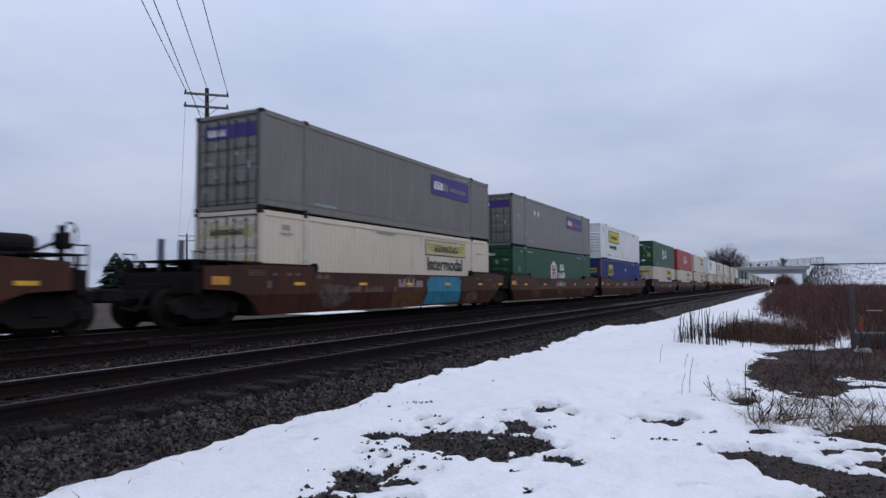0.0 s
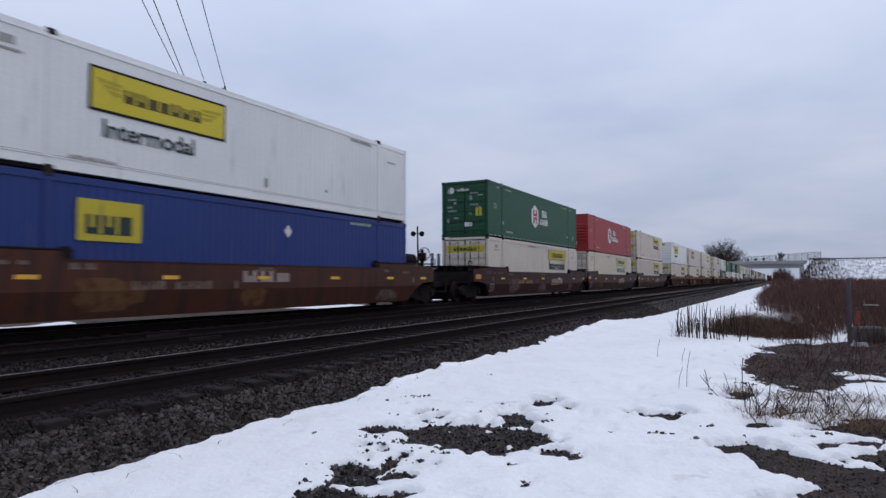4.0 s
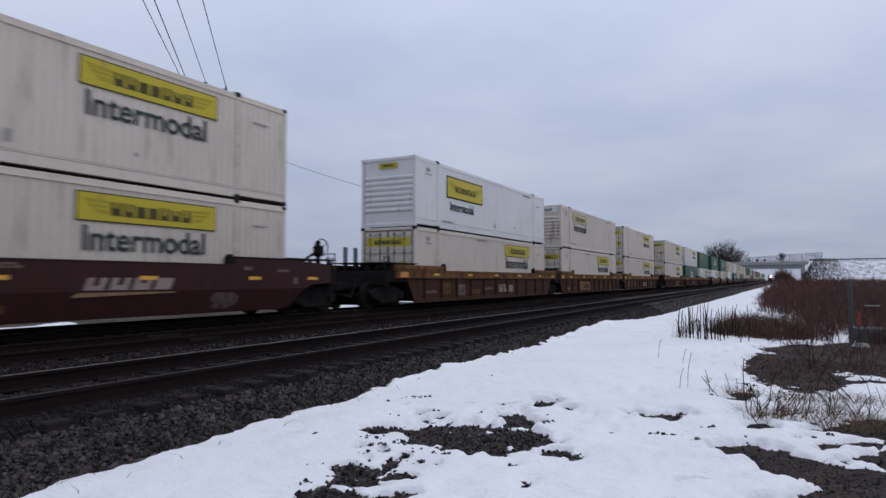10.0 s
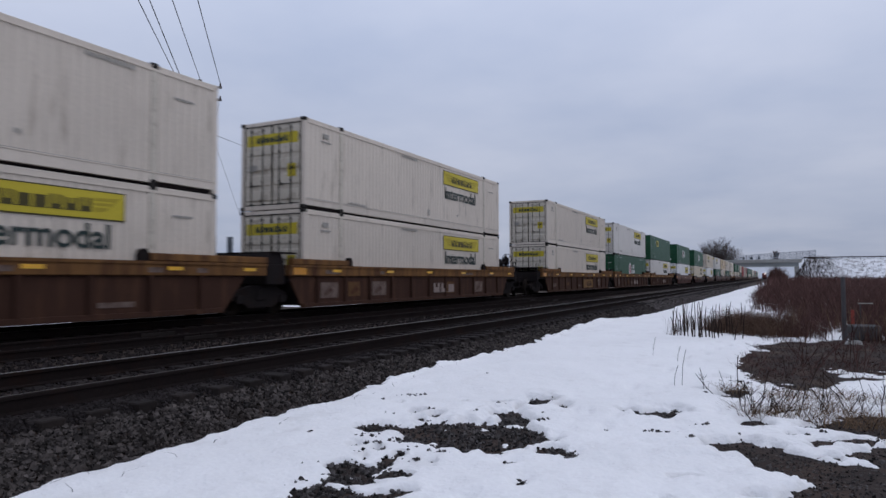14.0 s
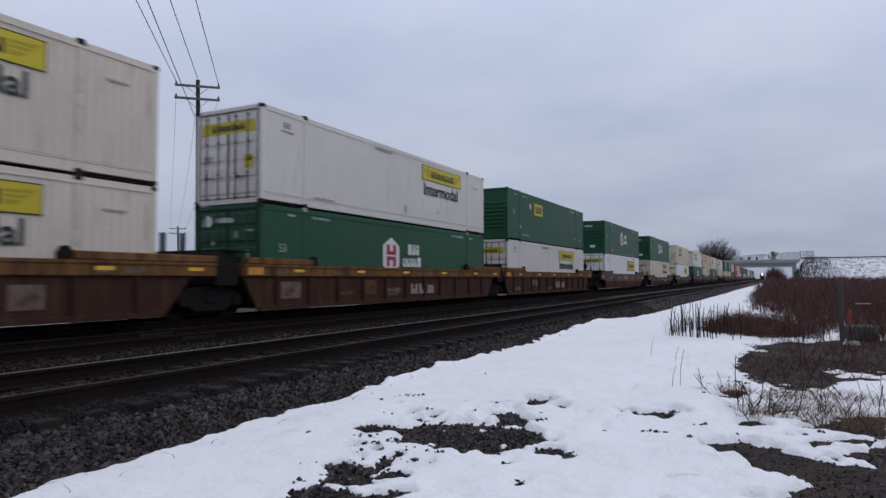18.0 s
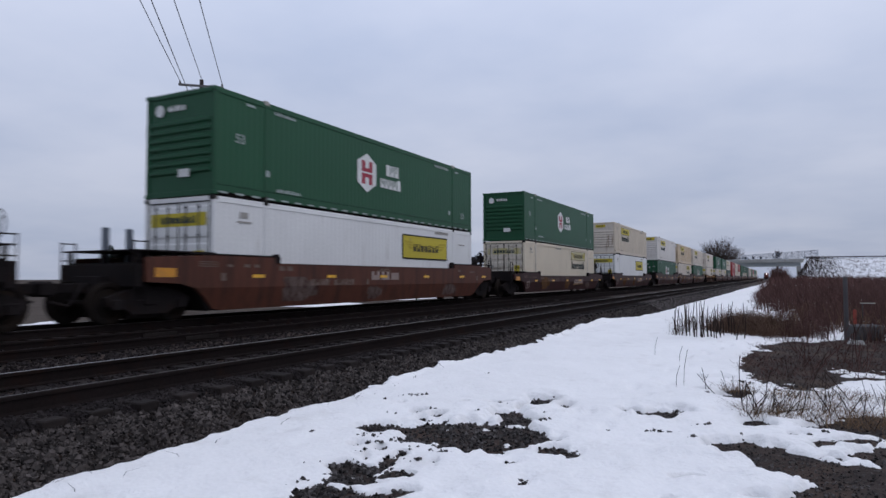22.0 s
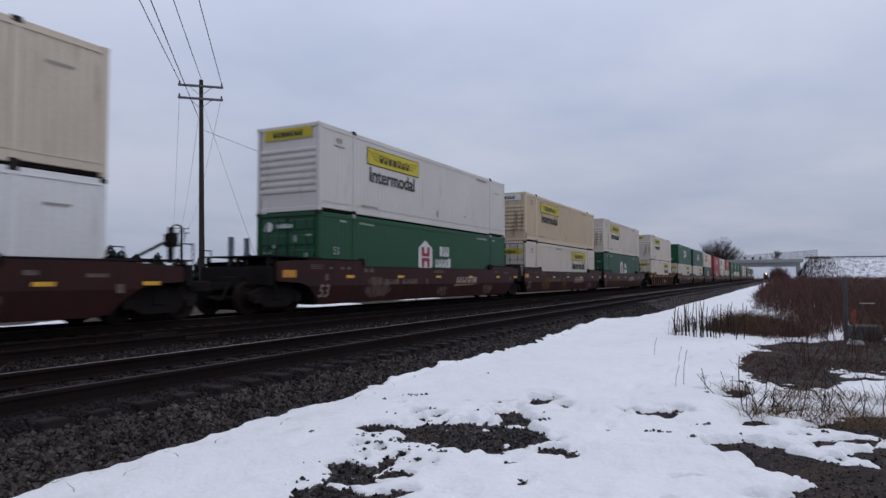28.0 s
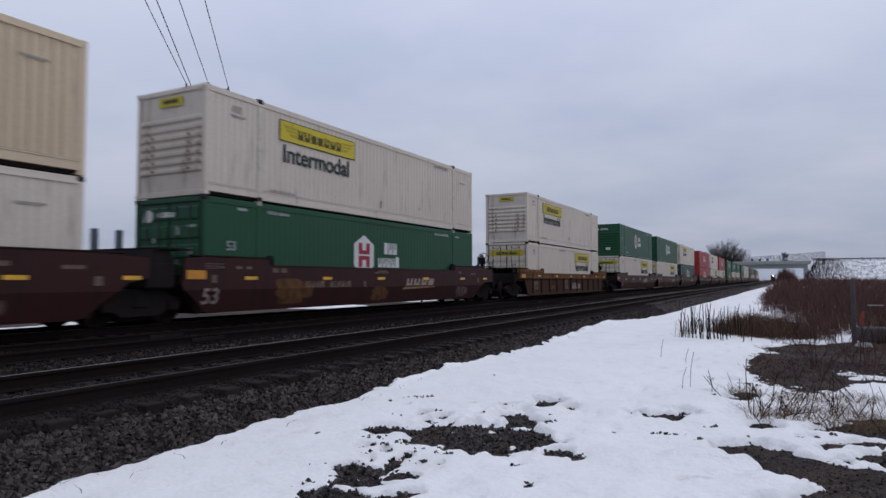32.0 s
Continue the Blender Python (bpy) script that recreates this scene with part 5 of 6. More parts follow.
def well_car(kind, coupled_near, coupled_far, index, spins, drop):
    names = dict(brown="red-brown well car with smooth sides carrying two containers", maroon="dark maroon well car with smooth sides carrying two containers",
                 rusty="rust-red well car with smooth sides carrying two containers", chord="weathered yellow and brown well car with ribbed sides carrying two containers")
    root = thing("well_car", names[kind], "rail car", group="cars of the train")
    ribbed = kind == "chord"
    for side in (1, -1):
        if ribbed:
            start = -1.72 if coupled_near else -0.85
            part("top_chord", shared(("top_chord", start), lambda s: (s.box(-0.10, 0.10, start, 17.87, 1.13, 1.47, 0.015), s.box(0.09, 0.13, start, 17.87, 1.40, 1.47)), "chord"), root, (side * 1.38, 0, 0), label="faded yellow top chord")
            part("web_plate", shared("web_plate", lambda s: s.prism([(-0.8, 1.14), (17.15, 1.14), (16.35, 0.19), (-0.2, 0.19)], -0.03, 0.03), "web"), root, (side * 1.36, 0, 0), label="weathered brown web")
            part("bottom_chord", shared("bottom_chord", lambda s: s.box(-0.10, 0.08, -0.15, 16.3, 0.16, 0.29, 0.01), "web"), root, (side * 1.38, 0, 0))
            for k in range(11):
                part("rib", shared("rib", lambda s: s.prism([(-0.06, 0), (0.06, 0), (0.045, 0.085), (-0.045, 0.085)][::-1], 0.25, 1.14, "z"), "web"), root, (side * 1.39, 0.55 + 1.5 * k, 0), -90 if side > 0 else 90)
        else:
            for name, shape in (("side_plate", plate_upper), ("sill_plate", plate_lower)):
                ends = (coupled_near, coupled_far) if side > 0 else (coupled_far, coupled_near)
                if name == "side_plate":
                    me = shared((name, ends, drop), lambda s: plate_upper(s, *ends, drop), kind)
                else:
                    me = shared(name, shape, kind)
                part(name, me, root, (1.43, 0, 0) if side > 0 else (-1.43, 16.15, 0), 0 if side > 0 else 180)
            part("top_flange", shared("top_flange", lambda s: s.box(-0.09, 0.07, 2.25, 13.9, 1.47, 1.49), kind), root, (side * 1.43, 0, -drop))
        for y in (-1.72, 14.0):
            short = 1.0 if y < 0 and not coupled_near else 0.0
            part("end_cap", shared(("end_cap", ribbed, short), lambda s: s.box(-0.15, 0.09, short, 3.9, 1.475, 1.655, 0.02) if ribbed else s.box(-0.12, 0.075, 0.9 + short * 0.3, 3.9, 1.655, 1.70, 0.01), "chord" if ribbed else "black"), root, (side * 1.42, y if ribbed else (y - 0.9 if y > 0 else y), -drop))
        for y in (2.3, 13.85):
            part("guide", shared("guide", lambda s: s.prism([(-0.13, 1.45), (0.13, 1.45), (0.13, 1.66), (0.05, 1.76), (-0.06, 1.74), (-0.13, 1.62)], -0.07, 0.07), "black"), root, (side * 1.38, y, -drop), label="black container guide")
    for y in (0.1, 3.9, 7.8, 11.8, 15.55):
        part("cross_beam", shared("cross_beam", lambda s: s.box(-1.33, 1.33, 0, 0.5, 0.22, 0.35, 0.02), "black"), root, (0, y, 0))
    for far in (False, True):
        y0, turn = (0.0, 0) if not far else (16.15, 180)
        coupled = coupled_far if far else coupled_near

        def platform(s):
            s.box(-1.38, 1.38, -0.75, -0.12, 0.95, 1.20, 0.02)
            s.box(-0.42, 0.42, -2.6 if coupled else -1.65, -0.5, 0.78, 1.12, 0.02)
            s.prism([(-0.75, 1.0), (-0.12, 1.0), (-0.08, 0.22), (-0.16, 0.22)], -1.3, 1.3)
            if coupled:
                s.box(-1.36, 1.36, -2.30, -0.2, 0.98, 1.30, 0.02)
                s.box(-1.38, 1.38, -2.36, -2.14, 0.86, 1.40, 0.02)
                s.prism([(-2.1, 1.0), (-0.3, 1.0), (-0.3, 1.52 - drop), (-2.1, 1.44 - drop)], -1.37, 1.37)
        end = part("end_platform", shared(("end_platform", coupled, drop), platform, "black"), root, (0, y0, 0), turn, "black end platform")
        if coupled:
            def coupler(s):
                s.box(-0.12, 0.12, -3.5, -2.3, 0.72, 0.95, 0.02)
                s.box(-0.22, 0.24, -3.85, -3.45, 0.66, 1.0, 0.05)
                s.tube((0.5, -3.0, 0.95), (0.55, -3.4, 0.45), 0.035, n=6)
                s.tube((0.55, -3.4, 0.45), (0.45, -3.75, 0.55), 0.035, n=6)
            part("coupler", shared("coupler", coupler, "black"), end)
            for x in (-1.32, 1.32):
                def ladder(s):
                    for q in (-0.18, 0.18):
                        s.tube((0, q, 0.5), (0, q, 1.95), 0.02, n=6)
                    for z in (0.55, 0.85, 1.15, 1.5, 1.92):
                        s.tube((0, -0.18, z), (0, 0.18, z), 0.016, n=6)
                part("ladder", shared("ladder", ladder, "black"), end, (x, -2.2, 0))

            def walkway(s):
                s.box(-1.36, 1.36, -2.32, 0.05, 1.70, 1.735)
                for x in (-1.25, 0.0, 1.25):
                    for y in (-2.2, -1.2, -0.1):
                        s.box(x - 0.04, x + 0.04, y - 0.04, y + 0.04, 1.3, 1.70)
            part("walkway", shared("walkway", walkway, "black"), end, (0, 0, -drop), label="thin dark steel walkway")
            if far:
                def brake(s):
                    s.box(-0.06, 0.06, -0.05, 0.05, 1.15, 2.05)
                    s.box(-0.16, 0.16, -0.12, 0.10, 1.55, 1.9, 0.03)
                    for k in range(12):
                        a, b = 2 * math.pi * k / 12, 2 * math.pi * (k + 1) / 12
                        s.tube((0.28 * math.cos(a), -0.16, 1.85 + 0.28 * math.sin(a)), (0.28 * math.cos(b), -0.16, 1.85 + 0.28 * math.sin(b)), 0.018, n=6)
                    s.tube((0, 1.15, 1.2), (0, 0.0, 1.75), 0.04, n=6)
                    for a in (0.5, 2.6, 4.7):
                        s.tube((0, -0.14, 1.85), (0.28 * math.cos(a), -0.16, 1.85 + 0.28 * math.sin(a)), 0.014, n=6)
                part("hand_brake", shared("hand_brake", brake, "black"), end, (-0.85, -2.1, 0.30), label="hand brake with round wheel")
                if kind != "maroon":
                    part("air_tank", shared("air_tank", lambda s: s.lathe([(0.02, -0.62), (0.16, -0.56), (0.20, -0.42), (0.20, 0.42), (0.16, 0.56), (0.02, 0.62)], 14, "y"), "black"), end, (-0.75, -1.0, 1.93 - drop), label="black air tank")
        if not far and not coupled:
            def housing(s):
                s.box(-1.36, 1.36, -1.72, -0.9, 0.86, 1.50, 0.04)
                s.prism([(-1.7, 1.50), (-0.95, 1.50), (-1.1, 1.78), (-1.5, 1.80)], -1.30, 1.34)
                s.box(-1.40, 1.42, -1.50, -0.45, 1.80, 1.84)
            part("joint_housing", shared("joint_housing", housing, "black"), end, label="black housing over the shared bogie")
        if not far:
            for y in (-0.55, -1.25):
                part("stanchion", shared("stanchion", lambda s: s.box(-0.06, 0.06, -0.08, 0.08, 1.1, 2.4, 0.01), "upright"), root, (-1.25, y, 0), label="grey upright stanchion")
    # bogies: one at each coupled end, one under each shared joint (kept by the car behind it)
    if coupled_near:
        truck(root, -1.72, spins)
    else:
        truck(root, -1.66, spins)
    if coupled_far:
        truck(root, 17.72, spins)
    # reflectors and marks on the side that faces the near track
    proud = 1.486 if ribbed else 1.483
    zs = 1.30 if ribbed else 1.12
    zs -= drop * 0.8
    panel_at = -1.15 if ribbed and coupled_near else -1.62 if coupled_near else -0.38
    part("amber_panel", shared("amber_panel", lambda s: s.box(0, 0.006, -0.30, 0.30, -0.11, 0.11, 0.002), "amber"), root, (proud + (0.0 if ribbed else 0.002), panel_at, 1.28 if ribbed else 1.20 - drop * 0.6), label="amber reflector panel")
    for y in (1.5, 4.85, 8.0, 11.3, 14.7, 17.2):
        part("reflector", shared("reflector", lambda s: s.box(0, 0.006, -0.23, 0.23, -0.045, 0.045), "marker"), root, (proud, y, zs), label="yellow reflector")

    def marks(w, h, n, mat, y, z, name="lettering"):
        part(name, shared((name, w, h, n), lambda s: comb(s, w, h, n, n, 0.004, "x"), mat), root, (proud - (0.06 if ribbed else 0.0), y, z), label="faded lettering")
    def plate(name, w, h, mat, y, z, label, deep=0.0):
        """A thin painted rectangle on the side."""
        part(name, shared((name, w, h), lambda s: s.box(-0.001, 0.004, 0, w, 0, h), mat), root, (proud - deep, y, z), label=label)
    if ribbed:
        if index in (8, 10):
            at = 3.72 if index == 8 else 8.1
            plate("placard", 2.72, 0.62, "placard", at, 0.33, "ochre painted placard", 0.0)
            part("lettering", shared("placard_bars", lambda s: comb(s, 1.5, 0.34, 3, 4, 0.004, "x"), "web"), root, (proud + 0.004, at + 0.95, 0.46), label="brown block lettering")
        else:
            marks(2.1, 0.40, 3, "numeral", 8.45, 0.45)
        r = random.Random(index)
        for k in range(5):
            plate("stencil", r.choice((0.7, 0.9)), r.choice((0.12, 0.2, 0.5)), "ochre" if k % 2 else "stencil", 0.75 + 1.5 * r.choice((k, 2 * k)) % 15, r.uniform(0.36, 0.6), "faded stencil patch", 0.088)
        for k in range(7):
            plate("stencil", r.uniform(0.25, 0.6), 0.12, "stencil", r.uniform(-0.5, 15.5), 1.2, "faded stencil patch", 0.003)
    else:
        if kind == "maroon":
            def emblem(s):
                k = len(s.v)
                comb(s, 2.3, 0.27, 4, 4, 0.004, "x")
                s.v[k:] = [(x, y + 0.4 * z, z) for x, y, z in s.v[k:]]
            part("emblem", shared("emblem", emblem, "numeral"), root, (proud, 9.72, 0.85 - drop * 0.6), label="faded slanted block emblem")
            part("stripe", shared("tan_stripe", lambda s: s.prism([(0.0, 0.0), (2.6, 0.07), (2.55, 0.10), (0.15, 0.10)], -0.001, 0.004), "tan"), root, (proud, 9.45, 0.83 - 0.13 - drop * 0.5), label="tan painted stripe")
        else:
            marks(2.0, 0.30, 3, "numeral", 7.2, 1.0)
        marks(0.95, 0.20, 4, "tan" if index == 4 else "stencil", 3.8, 0.84)
        marks(1.15, 0.20, 6, "tan" if index == 4 else "stencil", 5.0, 0.84)
        marks(0.14, 0.20, 1, "stencil", 6.9, 0.84, "data_mark")
        marks(0.9, 0.05, 6, "dusty", 7.6, 1.30 - drop, "data_mark")
        marks(0.6, 0.05, 4, "dusty", 7.8, 1.36 - drop, "data_mark")
        # small stencils by the near end
        for k in range(3):
            plate("stencil", 0.62, 0.022, "stencil", -0.62 if coupled_near else -0.1, 1.36 + 0.055 * k - drop, "row of thin stencil lines")
        for y, z, w, h in ((0.12, 1.0, 0.16, 0.20), (0.35, 1.36, 0.16, 0.07), (0.95, 1.36, 0.2, 0.08), (1.32, 1.36, 0.2, 0.08), (2.35, 1.28, 0.24, 0.13), (2.7, 1.28, 0.24, 0.13), (14.3, 1.34, 0.3, 0.10), (15.6, 1.30, 0.5, 0.08), (16.3, 0.95, 0.2, 0.2)):
            plate("stencil", w, h, "stencil", y, z - drop, "faded stencil patch")
        if kind == "maroon":
            numeral = part("size_mark", words("53", 0.42, "numeral", "size_mark"), root)
            numeral.matrix_basis = pose(proud - 0.087 + 0.004, -0.18, 0.465) @ Matrix.Rotation(math.atan(SLANT), 4, "Y") @ Matrix.Rotation(radians(90), 4, "Z")
        r = random.Random(index)
        for k in range(3):
            w, h, y = (2.1, 0.98, 2.25) if k == 0 else (r.uniform(0.9, 1.7), r.uniform(0.5, 0.7), r.uniform(1.5, 3) + (4.9, 11.0)[k - 1])

            def splash(s):
                p1, p2 = r.uniform(0, 6), r.uniform(0, 6)
                pts = []
                for i in range(30):
                    a = i * 2 * math.pi / 30
                    q = 0.84 + 0.13 * math.sin(3 * a + p1) + 0.09 * math.sin(7 * a + p2) + r.uniform(-0.04, 0.04)
                    pts.append((w * (0.5 + 0.5 * max(-0.82, min(0.82, math.cos(a) * q))), h * (0.5 + 0.5 * max(-0.75, min(0.75, math.sin(a) * q)))))
                folded_sheet(s, pts, 0.25, 0.002)
            part("graffiti", shared(("graffiti", index, k), splash, "chalk" if index % 3 == 1 or k == 2 else "ochre"), root, (proud - 0.001, y, 0), label="faded graffiti")
        if index == 1:
            part("graffiti", shared("teal_graffiti", lambda s: folded_sheet(s, [(0, 0.05), (0.3, 0.0), (3.2, 0.05), (3.3, 0.5), (3.15, 0.7), (3.3, 0.95), (3.0, 1.16), (0.35, 1.14), (0.1, 0.9), (0.2, 0.55)], 0.28, 0.003), "teal"), root, (proud + 0.002, 9.3, 0), label="teal blue graffiti")
            part("graffiti", shared("ochre_panel", lambda s: folded_sheet(s, [(0, 0), (2.4, 0), (2.35, 0.62), (0.05, 0.6)], 0.22, 0.002), "ochre"), root, (proud, 6.8, 0))
    return root


TRAIN, SPINS = [], []
for i, (y, upper, lower, kind, near_c, far_c) in enumerate(UNITS):
    plain = i > 24
    spins = []
    car = well_car(kind, near_c, far_c, i, spins, {14: 0.29, 15: 0.21}.get(i, 0.0))
    TRAIN.append((car, TRAIN_TRACK, y, 0.0))
    if i <= 21:
        SPINS += [(w, y + q) for w, q in spins]
    for sp, z in ((lower, LOW), (upper, HIGH)):
        box = container(sp, plain)
        TRAIN.append((box, TRAIN_TRACK, y + HL, z))


# ---- the overpass in the distance, with its banks ----
BY = 372.0
bridge = thing("overpass", "grey concrete road overpass crossing above the tracks", "bridge", pose(0, BY, 0))
for q in (-5.0, -1.7, 1.7, 5.0):
    s = Shape()
    s.prism([(q - 0.45, 6.65), (q + 0.45, 6.65), (q + 0.45, 6.8), (q + 0.14, 6.9), (q + 0.14, 8.45), (q + 0.4, 8.6), (q - 0.4, 8.6), (q - 0.14, 8.45), (q - 0.14, 6.9), (q - 0.45, 6.8)], -27.0, 10.6, "x")
    part("girder", s.mesh("girder", MAT["girder"]), bridge, label="grey beam")
s = Shape()
s.box(-28, 11.8, -6.0, 6.0, 8.6, 9.3)
part("deck", s.mesh("deck", MAT["concrete"]), bridge, label="concrete deck slab")
for q in (-5.9, 5.75):
    s = Shape()
    s.box(-28, 12.2, q, q + 0.25, 9.3, 10.25, 0.03)
    part("parapet", s.mesh("parapet", MAT["concrete"]), bridge, label="pale concrete parapet")
for x, w in ((-26.0, 1.6), (9.8, 1.8)):
    s = Shape()
    s.box(x - w / 2, x + w / 2, -5.8, 5.8, -0.6, 6.65, 0.05)
    part("abutment", s.mesh("abutment", MAT["concrete"]), bridge, label="stained concrete abutment")
fence = thing("bridge_fence", "tall grey mesh fence along the overpass", "fence", pose(0, BY, 0))


def fence_top(x):
    return 12.4 + 0.062 * (x + 15.6)


for k in range(13):
    x, x1 = -15.6 + k * 2.8, -12.8 + k * 2.8
    s = Shape()
    s.tube((x, -5.75, 10.2), (x, -5.75, fence_top(x)), 0.08, n=6)
    part("fence_post", s.mesh("fence_post", MAT["fence"]), fence)
    if k < 12:
        s = Shape()
        for j in range(1, 20):
            u = x + 2.8 * j / 20
            s.tube((u, -5.75, 10.2), (u, -5.75, fence_top(u)), 0.035, n=4)
        s.tube((x, -5.75, fence_top(x)), (x1, -5.75, fence_top(x1)), 0.06, n=5)
        panel = part("mesh_panel", s.mesh("mesh_panel", MAT["fence"]), fence, label="grey wire panel")
        panel["kind"] = "stuff"
for x in (-14.2, -10.7, -7.1):
    s = Shape()
    s.tube((0, 0, 0), (0, 0, 1.7), 0.07, n=6)
    s.box(-0.5, 0.5, -0.06, 0.0, 1.2, 2.3, 0.02)
    solid("road_sign", s, "black", "small dark road sign seen from behind on the overpass", "sign", "signs on the overpass", m=pose(x, BY - 5.4, 9.3))


def bank_height(X, Y, x0, seed):
    top = np.clip((34 - np.abs(Y)) / 24, 0, 1) * 10.6
    end = np.clip(np.abs(X - x0) / 7.0 + 0.3, 0, 1)
    return -0.7 + top * end + 0.4 * fractal(X, Y, 5.0, seed) * (np.abs(Y) > 8)


def bank(x0, x1, seed):
    U, Y = np.meshgrid(np.linspace(0, 1, 90), np.linspace(-38, 38, 70))
    X = x0 + (x1 - x0) * U**1.6
    Z = bank_height(X, Y, x0, seed)
    n, m = Z.shape
    i = np.arange(n * m).reshape(n, m)
    f = np.stack([i[:-1, :-1], i[:-1, 1:], i[1:, 1:], i[1:, :-1]], -1).reshape(-1, 4)
    ob = new("embankment", big_mesh("embankment", np.stack([X, Y + BY, Z], -1).reshape(-1, 3), f, "bank", True))
    return tagged(ob, "snow-covered road embankment with bare soil showing", "embankment", kind="structure")


bank(9.6, 300, 81)
bank(-26.0, -300, 82)
rail_guard = thing("guardrail", "dark guardrail along the road embankment", "guardrail", pose(0, BY - 8.5, 0))
for k in range(50):
    part("guard_post", shared("guard_post", lambda s: s.box(-0.1, 0.1, -0.08, 0.08, 9.3, 11.1, 0.01), "black"), rail_guard, (13.0 + 2.6 * k, 0, 0))
s = Shape()
s.prism([(-0.14, 10.7), (-0.06, 10.76), (-0.14, 10.88), (-0.06, 11.0), (-0.14, 11.12), (-0.10, 11.14), (0.0, 11.0), (0.0, 10.76), (-0.10, 10.68)], 12.6, 142, "x")
part("guard_beam", s.mesh("guard_beam", MAT["black"]), rail_guard, label="dark corrugated beam")

# ---- a standing engine far down the near track, headlight on ----
engine = thing("locomotive", "distant dark red locomotive with its headlight lit", "locomotive", pose(NEAR_TRACK, 527, 0))
s = Shape()
s.prism([(-1.5, 0.9), (1.5, 0.9), (1.5, 1.6), (0.95, 1.7), (0.95, 2.7), (0.6, 2.95), (-0.6, 2.95), (-0.95, 2.7), (-0.95, 1.7), (-1.5, 1.6)], 0, 1.9, "y")
part("nose", s.mesh("nose", MAT["loco"]), engine, label="dark red short nose")
s = Shape()
s.prism([(-1.5, 1.5), (1.5, 1.5), (1.5, 3.9), (1.1, 4.4), (-1.1, 4.4), (-1.5, 3.9)], 1.9, 4.4, "y")
part("cab", s.mesh("cab", MAT["loco"]), engine, label="dark red cab")
s = Shape()
s.box(-1.0, 1.0, 4.4, 20, 1.5, 4.2, 0.1)
part("hood", s.mesh("hood", MAT["loco"]), engine, label="dark red long hood")
s = Shape()
s.box(-1.5, 1.5, 0, 21, 1.15, 1.5, 0.03)
part("frame_deck", s.mesh("frame_deck", MAT["black"]), engine)
s = Shape()
s.prism([(-1.4, 0.15), (1.4, 0.15), (1.4, 1.1), (-1.4, 1.1)], -0.25, 0.0, "y")
part("plough", s.mesh("plough", MAT["black"]), engine, label="black pilot plough")
for x in (-0.62, 0.62):
    part("windshield", shared("windshield", lambda s: s.box(-0.5, 0.5, -0.02, 0.02, 0, 0.6, 0.01), "porcelain"), engine, (x, 1.88, 3.15), label="dark windshield")
for y in (3.2, 14.5):
    s = Shape()
    for q in (0, 1.7, 3.4):
        s.lathe([(0.5, -0.8), (0.5, 0.8)], 14, "x", (0, q, 0.5))
    s.box(-1.1, 1.1, -0.5, 3.9, 0.45, 0.95, 0.05)
    part("bogie", s.mesh("bogie", MAT["black"]), engine, (0, y, 0))
part("headlight", shared("headlight", lambda s: s.lathe([(0.30, -0.05), (0.30, 0.0), (0.2, 0.2)], 16, "y"), "headlight"), engine, (0.28, 1.80, 3.68), label="glowing white headlight")

# ---- utility poles and wires ----
def utility_pole(x, y, base, top, turn, label):
    root = thing("utility_pole", label, "utility pole", pose(x, y, 0, 0, 0, turn), "poles of the power line")
    s = Shape()
    s.tube((0.22, 0, base), (0, 0, top), 0.17, 0.11, 12)
    part("pole_shaft", s.mesh("pole_shaft", MAT["pole"]), root, label="dark weathered wooden shaft")
    for z in (top - 0.40, top - 1.12):
        arm = part("crossarm", shared("crossarm", lambda s: s.box(-1.2, 1.2, -0.055, 0.055, -0.06, 0.06, 0.012), "arm"), root, (0, -0.16, z), label="grey wooden crossarm")
        for u in (-1.12, 1.12):
            part("insulator", shared("insulator", lambda s: s.lathe([(0.02, 0.05), (0.045, 0.06), (0.06, 0.10), (0.04, 0.13), (0.055, 0.17), (0.03, 0.22), (0.01, 0.23)], 8, "z"), "porcelain"), arm, (u, 0, 0.0))
        for k in (-1, 1):
            s = Shape()
            s.tube((0.0, 0.05, -0.55), (k * 0.62, 0.0, -0.03), 0.014, n=5)
            part("brace", s.mesh("brace", MAT["arm"]), arm)
    return root


LINE = 47.0
PX, PY = -28.85, 26.2
c, n = math.cos(radians(LINE)), math.sin(radians(LINE))
pole_a = utility_pole(PX, PY, -0.7, 12.35, 43, "dark wooden utility pole with two crossarms behind the tracks")
pole_b = utility_pole(-82.0, 71.0, -0.7, 9.3, 43, "distant wooden utility pole with crossarms")
pole_c = utility_pole(11.3, -18.5, -0.6, 12.4, 43, "wooden utility pole behind the viewer")


def cable(p, q, sag, r, label, parts=26):
    s = Shape()
    p, q = Vector(p), Vector(q)
    pts = [p.lerp(q, k / parts) - Vector((0, 0, sag * 4 * (k / parts) * (1 - k / parts))) for k in range(parts + 1)]
    s.pipe(pts, r)
    return solid("power_line", s, "wire", label, "cable", "wires of the power line")


def arm_at(pole, u, z):
    m = pole.matrix_basis
    return m @ Vector((u, -0.16, z))


for u, uc, za, zc, sag in ((-1.12, -1.0, 12.15, 12.2, 0.45), (0.0, 0.5, 12.4, 12.45, 0.45), (1.12, 1.22, 12.15, 12.2, 0.45), (-0.1, -0.1, 10.15, 12.3, 0.2)):
    cable(arm_at(pole_a, u, za), arm_at(pole_c, uc, zc), sag, 0.018, "thin dark overhead wire sagging between utility poles")
for u, za in ((-1.12, 11.45), (1.12, 11.45), (-0.1, 10.1)):
    cable(arm_at(pole_a, u, za), arm_at(pole_b, u, 9.1), 1.2, 0.009, "thin dark wire running on to the distant pole")
